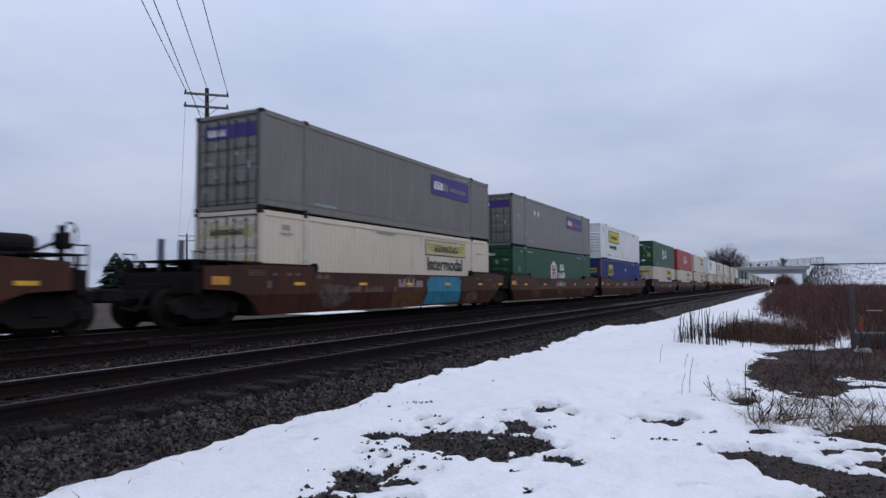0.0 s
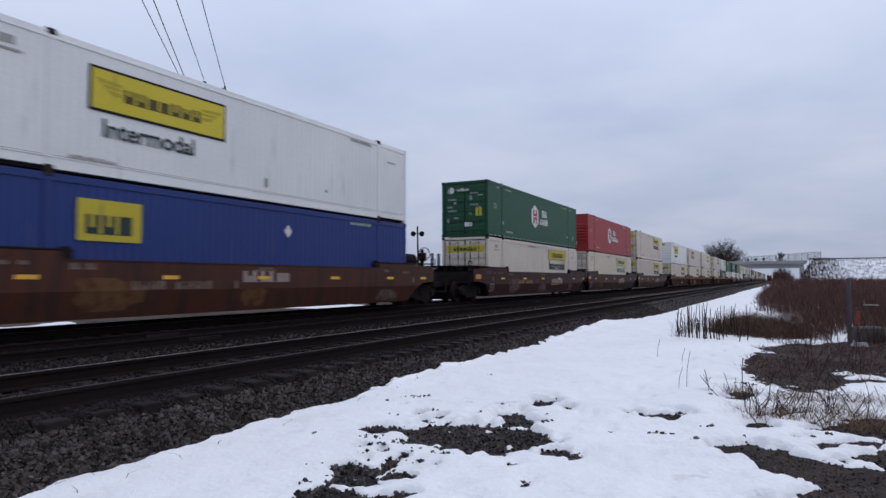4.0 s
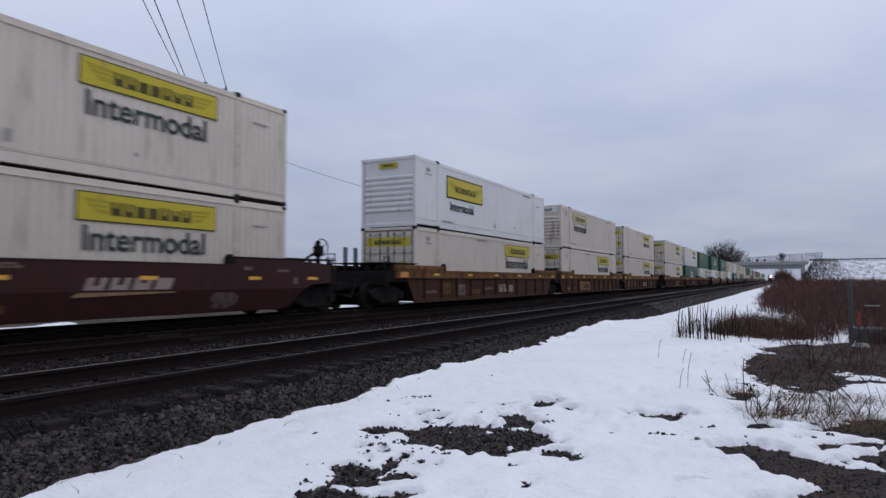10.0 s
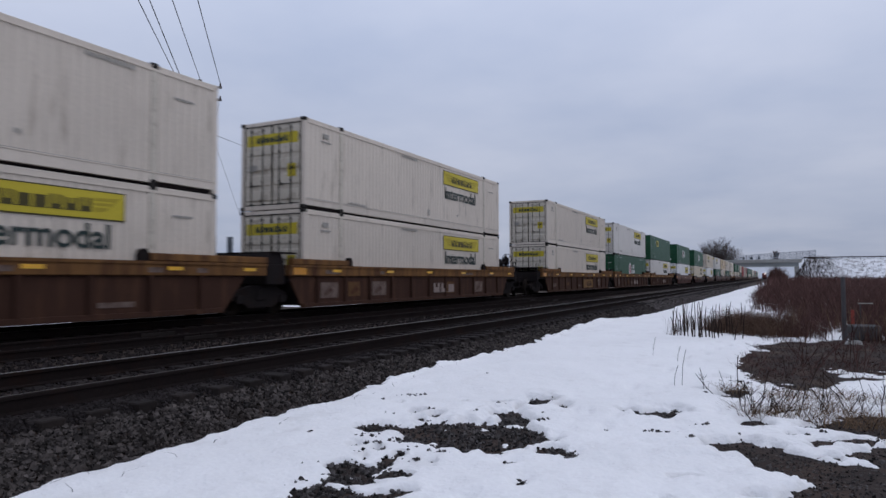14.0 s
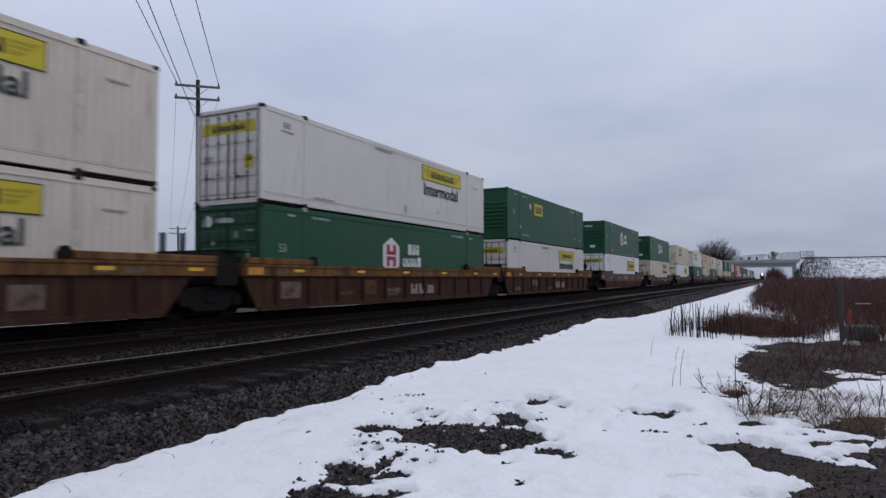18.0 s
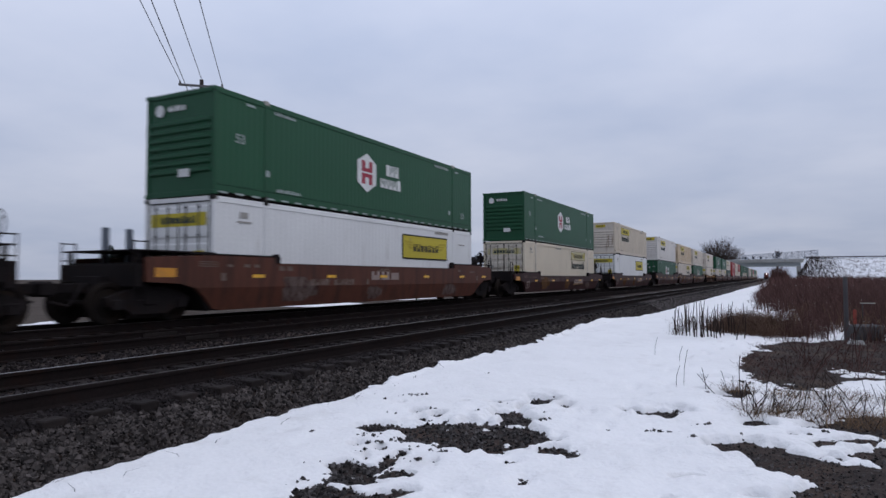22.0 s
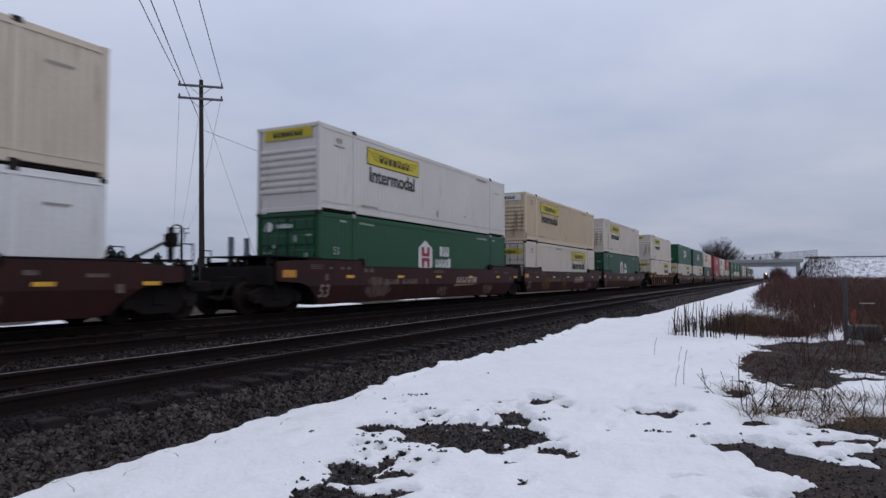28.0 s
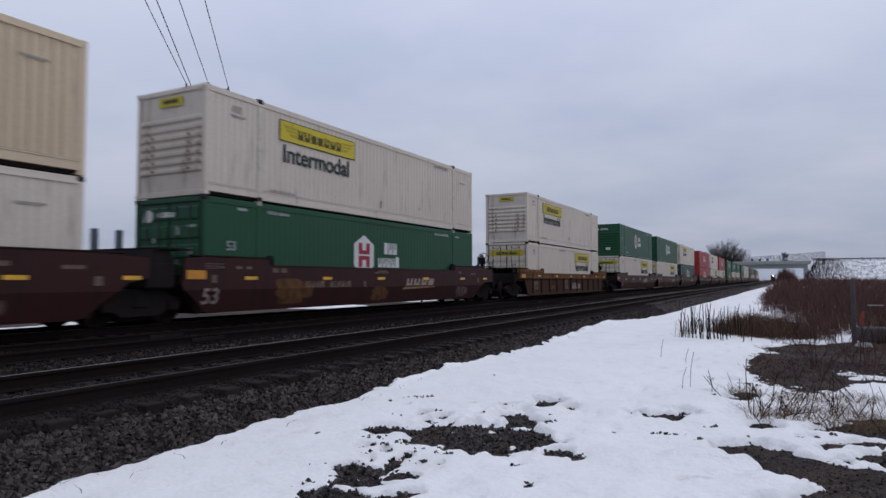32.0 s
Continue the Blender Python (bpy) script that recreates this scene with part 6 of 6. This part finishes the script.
cable((PX, PY, 9.55), (-28.85, 47.2, 8.3), 0.3, 0.012, "thin dark communication cable leaving the pole")
cable((PX, PY, 11.3), (PX, 32.3, -0.6), 0.1, 0.008, "thin steel guy wire bracing the pole")


s = Shape()
s.tube((0, 0.85, -0.7), (0, 0, 8.4), 0.12, 0.08, 10)
solid("utility_pole", s, "pole", "plain leaning wooden pole carrying the communication cable", "utility pole", "poles of the power line", m=pose(-28.85, 47.2, 0))
mast = thing("signal_mast", "dark signal mast with two lamp heads across the tracks", "signal", pose(-24.0, 42.2, -0.6))
s = Shape()
s.tube((0.05, 0.1, 0), (0, 0, 5.65), 0.06, n=8)
part("mast_pole", s.mesh("mast_pole", MAT["black"]), mast)
for q in (-0.32, 0.32):
    s = Shape()
    s.lathe([(0.05, -0.12), (0.17, -0.1), (0.17, 0.04), (0.2, 0.1), (0.19, 0.1), (0.16, 0.03), (0.03, 0.02)], 12, "y", (q, 0, 5.1))
    s.box(min(0, q), max(0, q), -0.03, 0.03, 5.07, 5.13)
    part("lamp_head", s.mesh("lamp_head", MAT["black"]), mast, turn=27, label="black unlit lamp head")

# ---- trees ----
def bare_tree(name, label, x, y, z, height, spread, seed, group="", trunks=3, mat="bark", fine=0.045, wide=0.62):
    """A leafless tree: trunks, limbs and a haze of fine twigs."""
    r = random.Random(seed)
    root = thing(name, label, "tree", pose(x, y, z), group)
    wood, twig = Shape(), Shape()

    def grow(shape, p, d, length, rad, level):
        q = p + d * length
        shape.tube(p, q, max(rad, fine), max(rad * 0.62, fine * 0.7), 5 if level < 2 else 3)
        if level >= 6:
            return
        for k in range(r.choice((2, 3, 3)) if level < 4 else 3):
            nd = (d + Vector((r.uniform(-1, 1), r.uniform(-1, 1), r.uniform(-0.25, 0.75))) * (wide + 0.06 * level)).normalized()
            grow(wood if level < 1 else twig, p.lerp(q, r.uniform(0.55, 1.0)), nd, length * r.uniform(0.6, 0.82), rad * 0.6, level + 1)
    for k in range(trunks):
        a = r.uniform(0, 6.28)
        d = Vector((math.cos(a) * spread, math.sin(a) * spread, 1)).normalized()
        base = Vector((math.cos(a), math.sin(a), 0)) * r.uniform(0.2, 1.0) * height * 0.12 * spread
        grow(wood, base, d, height * 0.27, height * 0.018, 0)
    part("trunk", wood.mesh("trunk", MAT[mat]), root, label="dark bare trunk")
    part("crown", twig.mesh("crown", MAT[mat]), root, label="dense leafless twigs")
    return root


def domed_tree(label, x, y, z, height, width, seed, group):
    """A broad leafless tree: many limbs fan out from short trunks to a rounded, feathery crown."""
    r = random.Random(seed)
    root = thing("bare_tree", label, "tree", pose(x, y, z), group)
    wood, twig = Shape(), Shape()
    for k in range(5):
        wood.tube((r.uniform(-2, 2), r.uniform(-1, 1), 0), (r.uniform(-3, 3), r.uniform(-2, 2), height * 0.34), 0.34, 0.2, 7)
    for k in range(230):
        a, lean = r.uniform(0, 6.283), r.random() ** 0.5
        base = Vector((r.uniform(-3, 3), r.uniform(-2, 2), height * r.uniform(0.12, 0.4)))
        tip = Vector((math.cos(a) * lean * width / 2, math.sin(a) * lean * width / 2, 0))
        tip.z = height * (0.30 + 0.70 * math.sqrt(max(0.0, 1 - (lean * 0.94) ** 2))) * r.uniform(0.84, 1.03)
        mid = base.lerp(tip, 0.5) + Vector((r.uniform(-1, 1), r.uniform(-1, 1), r.uniform(0, 1.6)))
        wood.tube(base, mid, 0.12, 0.08, 4)
        twig.tube(mid, tip, 0.08, 0.035, 3)
        for j in range(9):
            p = (mid.lerp(tip, r.random()) if j > 2 else base.lerp(mid, r.uniform(0.4, 1)))
            d = ((tip - base).normalized() + Vector((r.uniform(-1, 1), r.uniform(-1, 1), r.uniform(-0.4, 0.8))) * 0.75).normalized()
            q = p + d * height * r.uniform(0.07, 0.17)
            twig.tube(p, q, 0.045, 0.022, 3)
            for i in range(3):
                u = p.lerp(q, r.uniform(0.4, 1))
                e = (d + Vector((r.uniform(-1, 1), r.uniform(-1, 1), r.uniform(-0.3, 0.9))) * 0.8).normalized()
                twig.tube(u, u + e * height * r.uniform(0.03, 0.08), 0.028, 0.014, 3)
    part("trunk", wood.mesh("trunk", MAT["bark"]), root, label="dark bare trunks and limbs")
    part("crown", twig.mesh("crown", MAT["bark"]), root, label="feathery leafless twigs")


domed_tree("large round-crowned leafless tree beyond the overpass", -30.0, 412, -0.6, 22.8, 29.0, 2, "trees beyond the overpass")
bare_tree("bare_tree", "slim leafless tree behind the overpass", 0.6, 440, -0.6, 23.0, 0.08, 5, "trees beyond the overpass", 1, wide=0.16)


def conifer(x, y, z, height, width, seed):
    r = random.Random(seed)
    root = thing("conifer", "dark evergreen tree on the far side of the tracks", "tree", pose(x, y, z), "evergreens across the tracks")
    s = Shape()
    s.tube((0, 0, 0), (0, 0, height * 0.95), 0.16, 0.03, 6)
    part("trunk", s.mesh("trunk", MAT["bark"]), root)
    s = Shape()
    k = 0
    while k < 420:
        t = r.random() ** 0.8
        zz = height * (0.08 + 0.92 * t)
        rad = width * (1 - t) ** 0.55 * r.uniform(0.4, 1.05)
        a = r.uniform(0, 6.28)
        p = Vector((math.cos(a) * rad * 0.25, math.sin(a) * rad * 0.25, zz))
        q = Vector((math.cos(a) * rad, math.sin(a) * rad, zz - rad * 0.25 + r.uniform(0, 0.3)))
        side = (q - p).cross(Vector((0, 0, 1))).normalized() * max(0.12, rad * 0.3)
        s.add([p, (p + q) / 2 + side, q, (p + q) / 2 - side, (p + q) / 2 + Vector((0, 0, 0.18))], [(0, 1, 4), (1, 2, 4), (2, 3, 4), (3, 0, 4), (0, 3, 2, 1)])
        k += 1
    part("crown", s.mesh("crown", MAT["conifer"]), root, label="dark needle foliage")


for x, y, h, w, seed in ((-128, 92, 8.2, 3.0, 1), (-131, 97, 7.4, 2.8, 2), (-126, 97, 6.6, 2.6, 3), (-124, 101, 6.9, 2.4, 4), (-121, 104, 5.8, 2.4, 5), (-125, 114, 6.4, 2.2, 6), (-112, 117, 7.0, 2.4, 7), (-110, 122, 5.2, 2.0, 8)):
    conifer(x, y, -0.6, h * 1.08, w * 1.75, seed)


# ---- brush, grass and stalks: many thin bent stems in one mesh ----
def stems(name, x, y, z, height, radius, mat, label, seed, lean=0.35, category="brush"):
    rng = np.random.default_rng(seed)
    n = len(x)
    a = rng.uniform(0, 2 * np.pi, n)
    l1, l2 = rng.uniform(0, lean, n) * height, rng.uniform(0.2, 1.0, n) * lean * height
    b = a + rng.normal(0, 0.7, n)
    p0 = np.stack([x, y, z], -1)
    p1 = p0 + np.stack([np.cos(a) * l1 * 0.5, np.sin(a) * l1 * 0.5, height * 0.55], -1)
    p2 = p1 + np.stack([np.cos(b) * l2, np.sin(b) * l2, height * rng.uniform(0.2, 0.45, n)], -1)
    ang = np.array([0, 2.094, 4.189])
    ring = np.stack([np.cos(ang), np.sin(ang), 0 * ang], -1)
    v = np.concatenate([p[:, None] + ring[None] * (radius * f)[:, None, None] for p, f in ((p0, 1.0), (p1, 0.75), (p2, 0.3))], 1)
    q = np.array([(0, 1, 4, 3), (1, 2, 5, 4), (2, 0, 3, 5), (3, 4, 7, 6), (4, 5, 8, 7), (5, 3, 6, 8)])
    f = q[None] + 9 * np.arange(n)[:, None, None]
    ob = new(name, big_mesh(name, v.reshape(-1, 3), f.reshape(-1, 4), mat))
    return tagged(ob, label, category, kind="stuff")


def field(count, x0, x1, y0, y1, seed, power=1.0):
    rng = np.random.default_rng(seed)
    return rng.uniform(x0, x1, count), y0 + (y1 - y0) * rng.uniform(0, 1, count) ** power, rng


# red-brown brush beyond the clearing: a low mound in front, a thicket behind, thin reeds between
bx, by, rng = field(32000, -1.8, 24, 24.0, 80, 21, 1.4)
edge = np.interp(by, [24, 28, 34, 45, 70, 80], [0.7, 0.0, -0.9, -1.3, -1.8, -1.9]) + 0.6 * fractal(bx, by, 2.0, 22)
clump = fractal(bx, by, 2.4, 23)
ok = (bx > edge) & (clump > -0.45 + 0.25 * rng.uniform(-1, 1, len(bx)))
bx, by, clump, edge = bx[ok], by[ok], clump[ok], edge[ok]
hh = rng.uniform(0.65, 1.25, len(bx)) * (1 + 0.3 * clump) * np.clip((bx - edge) / 1.2 + 0.35, 0.35, 1)
stems("brush", bx, by, ground_height(bx, by) - 0.02, np.clip(hh, 0.3, 1.7), rng.uniform(0.004, 0.008, len(bx)) * (1 + by / 40), "brush", "dense leafless red-brown thicket", 24, 0.5)
bx, by, rng = field(16000, -2.9, 1.3, 18.0, 24.0, 61, 1.0)
u, v = (bx + 0.72 - (by - 20) * 0.12) / 1.35, (by - 20.6 + 0.5 * (bx + 0.7)) / 2.0
dome = 1 - u * u - v * v + 0.35 * fractal(bx, by, 0.7, 62)
ok = dome > 0.05
bx, by, dome = bx[ok], by[ok], dome[ok]
stems("brush", bx, by, ground_height(bx, by) - 0.02, np.clip(0.82 * np.sqrt(np.clip(dome, 0, 1)), 0.12, 0.85) * rng.uniform(0.45, 1.05, len(bx)), rng.uniform(0.004, 0.008, len(bx)), "moss", "low matted mound of olive-brown brush", 64, 0.75)
bx, by, rng = field(2600, -2.6, 1.2, 18.0, 25.5, 161, 1.0)
ok = fractal(bx, by, 0.9, 162) > 0.05
bx, by = bx[ok], by[ok]
stems("brush", bx, by, ground_height(bx, by) - 0.02, rng.uniform(0.15, 0.6, len(bx)), rng.uniform(0.003, 0.006, len(bx)), "brush", "loose red-brown stems round the mound", 164, 0.7)
bx, by, rng = field(5200, 0.4, 9, 19.2, 35, 65, 1.1)
ok = fractal(bx, by, 1.0, 66) > 0.02
bx, by = bx[ok], by[ok]
stems("dead_reeds", bx, by, ground_height(bx, by), rng.uniform(0.25, 0.85, len(bx)), rng.uniform(0.004, 0.009, len(bx)), "grass", "thin straw-brown reeds standing in snow", 67, 0.35, "grass")
bx, by, rng = field(15000, 0.0, 12, 18.6, 32, 75, 1.1)
ok = (fractal(bx, by, 1.3, 76) > 0.12 - np.interp(by, [18.6, 24, 32], [0.35, 0.30, 0.45]) + np.interp(bx, [0, 1.2, 1.6, 12], [-0.15, 0.0, 0.16, 0.16])) & (bx > np.interp(by, [18, 22, 26, 32], [0.0, 0.2, 0.9, 0.7]))
bx, by = bx[ok], by[ok]
stems("brush", bx, by, ground_height(bx, by) - 0.02, rng.uniform(0.3, 0.95, len(bx)) * np.interp(bx, [0, 1.5], [0.7, 1.0]), rng.uniform(0.004, 0.008, len(bx)), "brush", "thin red-brown brush with snow between", 77, 0.55)
bx, by, rng = field(7000, -0.9, 5.0, 10.5, 18.6, 78, 1.0)
ok = (snow_depth(bx, by) < 0.02) & (fractal(bx, by, 0.8, 79) > -0.05)
bx, by = bx[ok], by[ok]
stems("soil_litter", bx, by, ground_height(bx, by) - 0.01, rng.uniform(0.03, 0.13, len(bx)), rng.uniform(0.003, 0.006, len(bx)), "brush", "matted dead stems lying on the bare soil", 80, 1.6, "grass")
bx, by, rng = field(1500, -3.2, 5.4, -34, -9, 68, 1.0)
stems("bank_brush", bx, by + BY, np.full(len(bx), -0.6), rng.uniform(0.3, 1.0, len(bx)) * np.interp(bx, [-3.2, -2.0, 0.5, 3.5, 5.4], [3.0, 7.0, 8.6, 7.6, 3.5]), rng.uniform(0.03, 0.07, len(bx)), "brush", "tall brown scrub standing beside the overpass opening", 69, 0.3)
bx, by, rng = field(9000, -2.4, 60, 75, 290, 25, 1.2)
ok = bx > -1.6 + 0.6 * fractal(bx, by, 6.0, 26)
bx, by = bx[ok], by[ok]
stems("far_brush", bx, by, np.full(len(bx), -0.6), rng.uniform(1.1, 2.3, len(bx)), rng.uniform(0.03, 0.07, len(bx)), "brush", "distant leafless brush along the tracks", 27)
bx, by, rng = field(5000, 9.2, 46, -36, -7, 45, 1.0)
ok = rng.uniform(0, 1, len(bx)) < np.interp(bx, [9, 20, 27, 46], [1.0, 0.75, 0.10, 0.04])
bx, by = bx[ok], by[ok]
stems("bank_brush", bx, by + BY, bank_height(bx, by, 9.6, 81) - 0.1, rng.uniform(0.8, 2.4, len(bx)), rng.uniform(0.04, 0.09, len(bx)), "bark", "dark brush on the end of the embankment", 46)
# dead grass round the brush and in the foreground
bx, by, rng = field(9500, -0.9, 2.6, 6.9, 11.5, 33, 1.0)
ok = np.minimum.reduce([((bx - cx) / a) ** 2 + ((by - cy) / b) ** 2 for cx, cy, a, b in ((-0.15, 8.4, 0.35, 0.4), (0.8, 8.45, 0.85, 0.6), (-0.5, 9.75, 0.25, 0.3), (0.6, 9.6, 0.9, 0.5), (1.1, 7.5, 0.5, 0.35))]) + 1.2 * fractal(bx, by, 0.5, 34) < 1.0
bx, by = bx[ok], by[ok]
stems("dead_grass", bx, by, ground_height(bx, by) + 0.03, rng.uniform(0.04, 0.17, len(bx)), rng.uniform(0.0018, 0.004, len(bx)), "grass", "thin dead grass poking through the snow", 35, 1.7, "grass")

r = random.Random(41)
for k in range(66):
    y = r.uniform(17.4, 20.2)
    x = r.choice((r.gauss(-2.0, 0.30), r.uniform(-2.6, -1.0), r.uniform(-2.6, -0.6))) - (y - 18.5) * 0.08
    h = r.uniform(0.35, 0.95)
    s = Shape()
    a = Vector((0, 0, -0.1))
    b = Vector((r.uniform(-0.05, 0.05), r.uniform(-0.05, 0.05), h * 0.6))
    e = b + Vector((r.uniform(-0.08, 0.08), r.uniform(-0.08, 0.08), h * 0.4))
    s.tube(a, b, 0.014, 0.012, 5)
    s.tube(b, e, 0.012, 0.007, 5)
    solid("dry_stalk", s, "stalk", "dark dry plant stalk standing in the snow", "stalk", "stalks at the edge of the brush", m=pose(x, y, -0.5))


def weed(x, y, height, seed, mat="stalk"):
    """A leafless weed: a few long bent stems with short side twigs."""
    r = random.Random(seed)
    s = Shape()
    for k in range(r.choice((2, 3, 3, 4))):
        a, lean = r.uniform(0, 6.28), r.uniform(0.1, 0.95)
        d = Vector((math.cos(a) * lean, math.sin(a) * lean, 1)).normalized()
        p = Vector((r.uniform(-0.1, 0.1), r.uniform(-0.1, 0.1), -0.06))
        length, rad = height * r.uniform(0.55, 1.15), r.uniform(0.0035, 0.007)
        pts = [p]
        for j in range(4):
            d = (d + Vector((r.uniform(-0.2, 0.2), r.uniform(-0.2, 0.2), r.uniform(-0.12, 0.1)))).normalized()
            pts.append(pts[-1] + d * length / 4)
        s.pipe(pts, rad, 4)
        for j in range(r.choice((1, 2, 3))):
            q = pts[r.choice((1, 2, 3))]
            n = (d + Vector((r.uniform(-1, 1), r.uniform(-1, 1), r.uniform(-0.1, 0.7)))).normalized()
            s.tube(q, q + n * length * r.uniform(0.15, 0.35), rad * 0.7, rad * 0.4, 4)
    solid("bare_weed", s, mat, "leafless branching weed rising from the snow", "weed", "weeds beside the clearing", m=pose(x, y, -0.5))


r = random.Random(52)
spots = [(-0.3, 8.3), (-0.2, 8.4), (-0.08, 8.2), (0.1, 8.35), (0.42, 8.7), (0.5, 8.65), (0.68, 8.75), (0.78, 8.45), (1.0, 8.6), (0.26, 9.5), (-0.85, 9.75), (-0.6, 9.2), (-0.15, 7.6)]
spots += [(r.uniform(-0.4, 1.7), r.uniform(8.0, 10.2)) for k in range(14)]
for k, (x, y) in enumerate(spots):
    weed(x, y, r.uniform(0.28, 0.72) if y > 8.1 else r.uniform(0.2, 0.4), 60 + k)
for k in range(9):
    weed(r.uniform(0.3, 1.3), r.uniform(11.2, 14.5), r.uniform(0.7, 1.1), 140 + k, "brush")
for k, (x, y, h) in enumerate(((-1.22, 9.9, 0.5), (-1.3, 9.7, 0.3), (-2.2, 13.5, 0.35), (-1.6, 12.4, 0.3))):
    s = Shape()
    s.pipe([Vector((0, 0, -0.05)), Vector((0.01, 0.02, h * 0.5)), Vector((0.06, -0.02, h))], 0.004, 4)
    solid("dry_stalk", s, "stalk", "single thin dry stalk standing in the snow", "stalk", "stalks in the snow", m=pose(x, y, -0.48))

bx, by, rng = field(140, -0.1, 0.35, 3.0, 22.0, 90, 1.0)
bx = bx + np.interp(by, [2.8, 4.75, 7.6, 12.7, 19, 24], [-4.78, -4.95, -5.12, -5.30, -5.42, -5.1])
stems("edge_grass", bx, by, np.full(len(bx), -0.52), rng.uniform(0.06, 0.16, len(bx)), rng.uniform(0.0025, 0.005, len(bx)), "stalk", "few dark twigs at the edge of the snow", 91, 1.2, "grass")
stake = thing("low_stake", "thin stake with a pale crossbar standing in the brush", "stake", pose(2.05, 21.0, -0.6))
s = Shape()
s.tube((0, 0, 0), (0, 0, 0.93), 0.014, n=6)
part("stake_shaft", s.mesh("stake_shaft", MAT["post"]), stake)
s = Shape()
s.box(-0.06, 0.30, -0.018, 0.0, 0.93, 0.958, 0.005)
part("crossbar", s.mesh("crossbar", MAT["smudge"]), stake, label="pale crossbar")

# ---- the old post and what lies by it ----
s = Shape()
s.lathe([(0.065, 0.0), (0.056, 0.5), (0.052, 1.58), (0.048, 1.62), (0.02, 1.625)], 9, "z")
solid("old_post", s, "post", "weathered grey post standing in the brush", "post", m=pose(1.53, 19.3, -0.55))
s = Shape()
s.box(-0.34, 0.34, -0.22, 0.22, 0.0, 0.40, 0.04)
solid("utility_box", s, "box_grey", "low grey-green utility box in the brush", "utility box", m=pose(1.97, 19.65, -0.56, 0, 0, 24))
s = Shape()
s.tube((0, 0, 0), (0.01, 0, 0.70), 0.010, n=6)
s.box(-0.035, 0.045, -0.015, 0.015, 0.26, 0.69, 0.01)
solid("marker_flag", s, "flag", "small orange-red marker by the post", "marker", m=pose(1.80, 20.3, -0.5))
s = Shape()
s.add([(-0.19, -0.13, 0), (0.17, -0.14, 0), (0.2, 0.10, 0), (-0.16, 0.12, 0), (-0.14, -0.10, 0.10), (0.12, -0.10, 0.11), (0.13, 0.07, 0.10), (-0.10, 0.08, 0.09)], [(0, 1, 5, 4), (1, 2, 6, 5), (2, 3, 7, 6), (3, 0, 4, 7), (4, 5, 6, 7), (3, 2, 1, 0)])
solid("pale_rock", s, "concrete", "pale flat rock lying on the bare soil", "rock", m=pose(1.62, 18.25, -0.55, 0, 0, 20))

# ---- ties, last and many: those near the viewer one by one ----
for root, x, y1 in ((near_track, NEAR_TRACK, 140.0), (train_track, TRAIN_TRACK, 140.0)):
    me = shared("tie", lambda s: s.box(-1.3, 1.3, -0.115, 0.115, -0.36, -0.176, 0.012), "tie")
    plate = shared("tie_plate", lambda s: s.box(-0.1, 0.1, -0.17, 0.17, -0.177, -0.168), "rail")
    r = random.Random(int(-x * 10))
    k = 0
    y = -6.0
    rest = Shape()
    while y < 420:
        yy, turn = y + r.uniform(-0.03, 0.03), r.uniform(-1.2, 1.2)
        if k < 290:
            part("tie", me, root, (r.uniform(-0.04, 0.04), yy, r.uniform(-0.004, 0.004)), turn)
        else:
            rest.box(-1.3, 1.3, yy - 0.115, yy + 0.115, -0.36, -0.176)
        y += 0.5
        k += 1
    far_ties = part("far_ties", rest.mesh("far_ties", MAT["tie"]), root)
    far_ties["kind"] = "stuff"


def travelled(t):
    return float(np.interp(t, [a for a, b in TRAVEL], [b for a, b in TRAVEL]))


def motions():
    """The train rolls past; the wheels of the cars that come near turn."""
    for ob, x, y, z in TRAIN:
        walk(ob, [(t, pose(x, y - s, z)) for t, s in TRAVEL])
    for wheel, y in SPINS:
        at = wheel.matrix_basis.translation.copy()
        times = [k / 30 for k in range(0, 961) if -14 < y - travelled(k / 30) < 45]
        if len(times) < 2:
            continue
        rows = [(t, pose(*at, math.degrees(travelled(t) / 0.482) % 360)) for t in times]
        if times[0] > 0:
            rows.insert(0, (0.0, rows[0][1]))
        if times[-1] < 32:
            rows.append((32.0, rows[-1][1]))
        walk(wheel, rows)


motions()
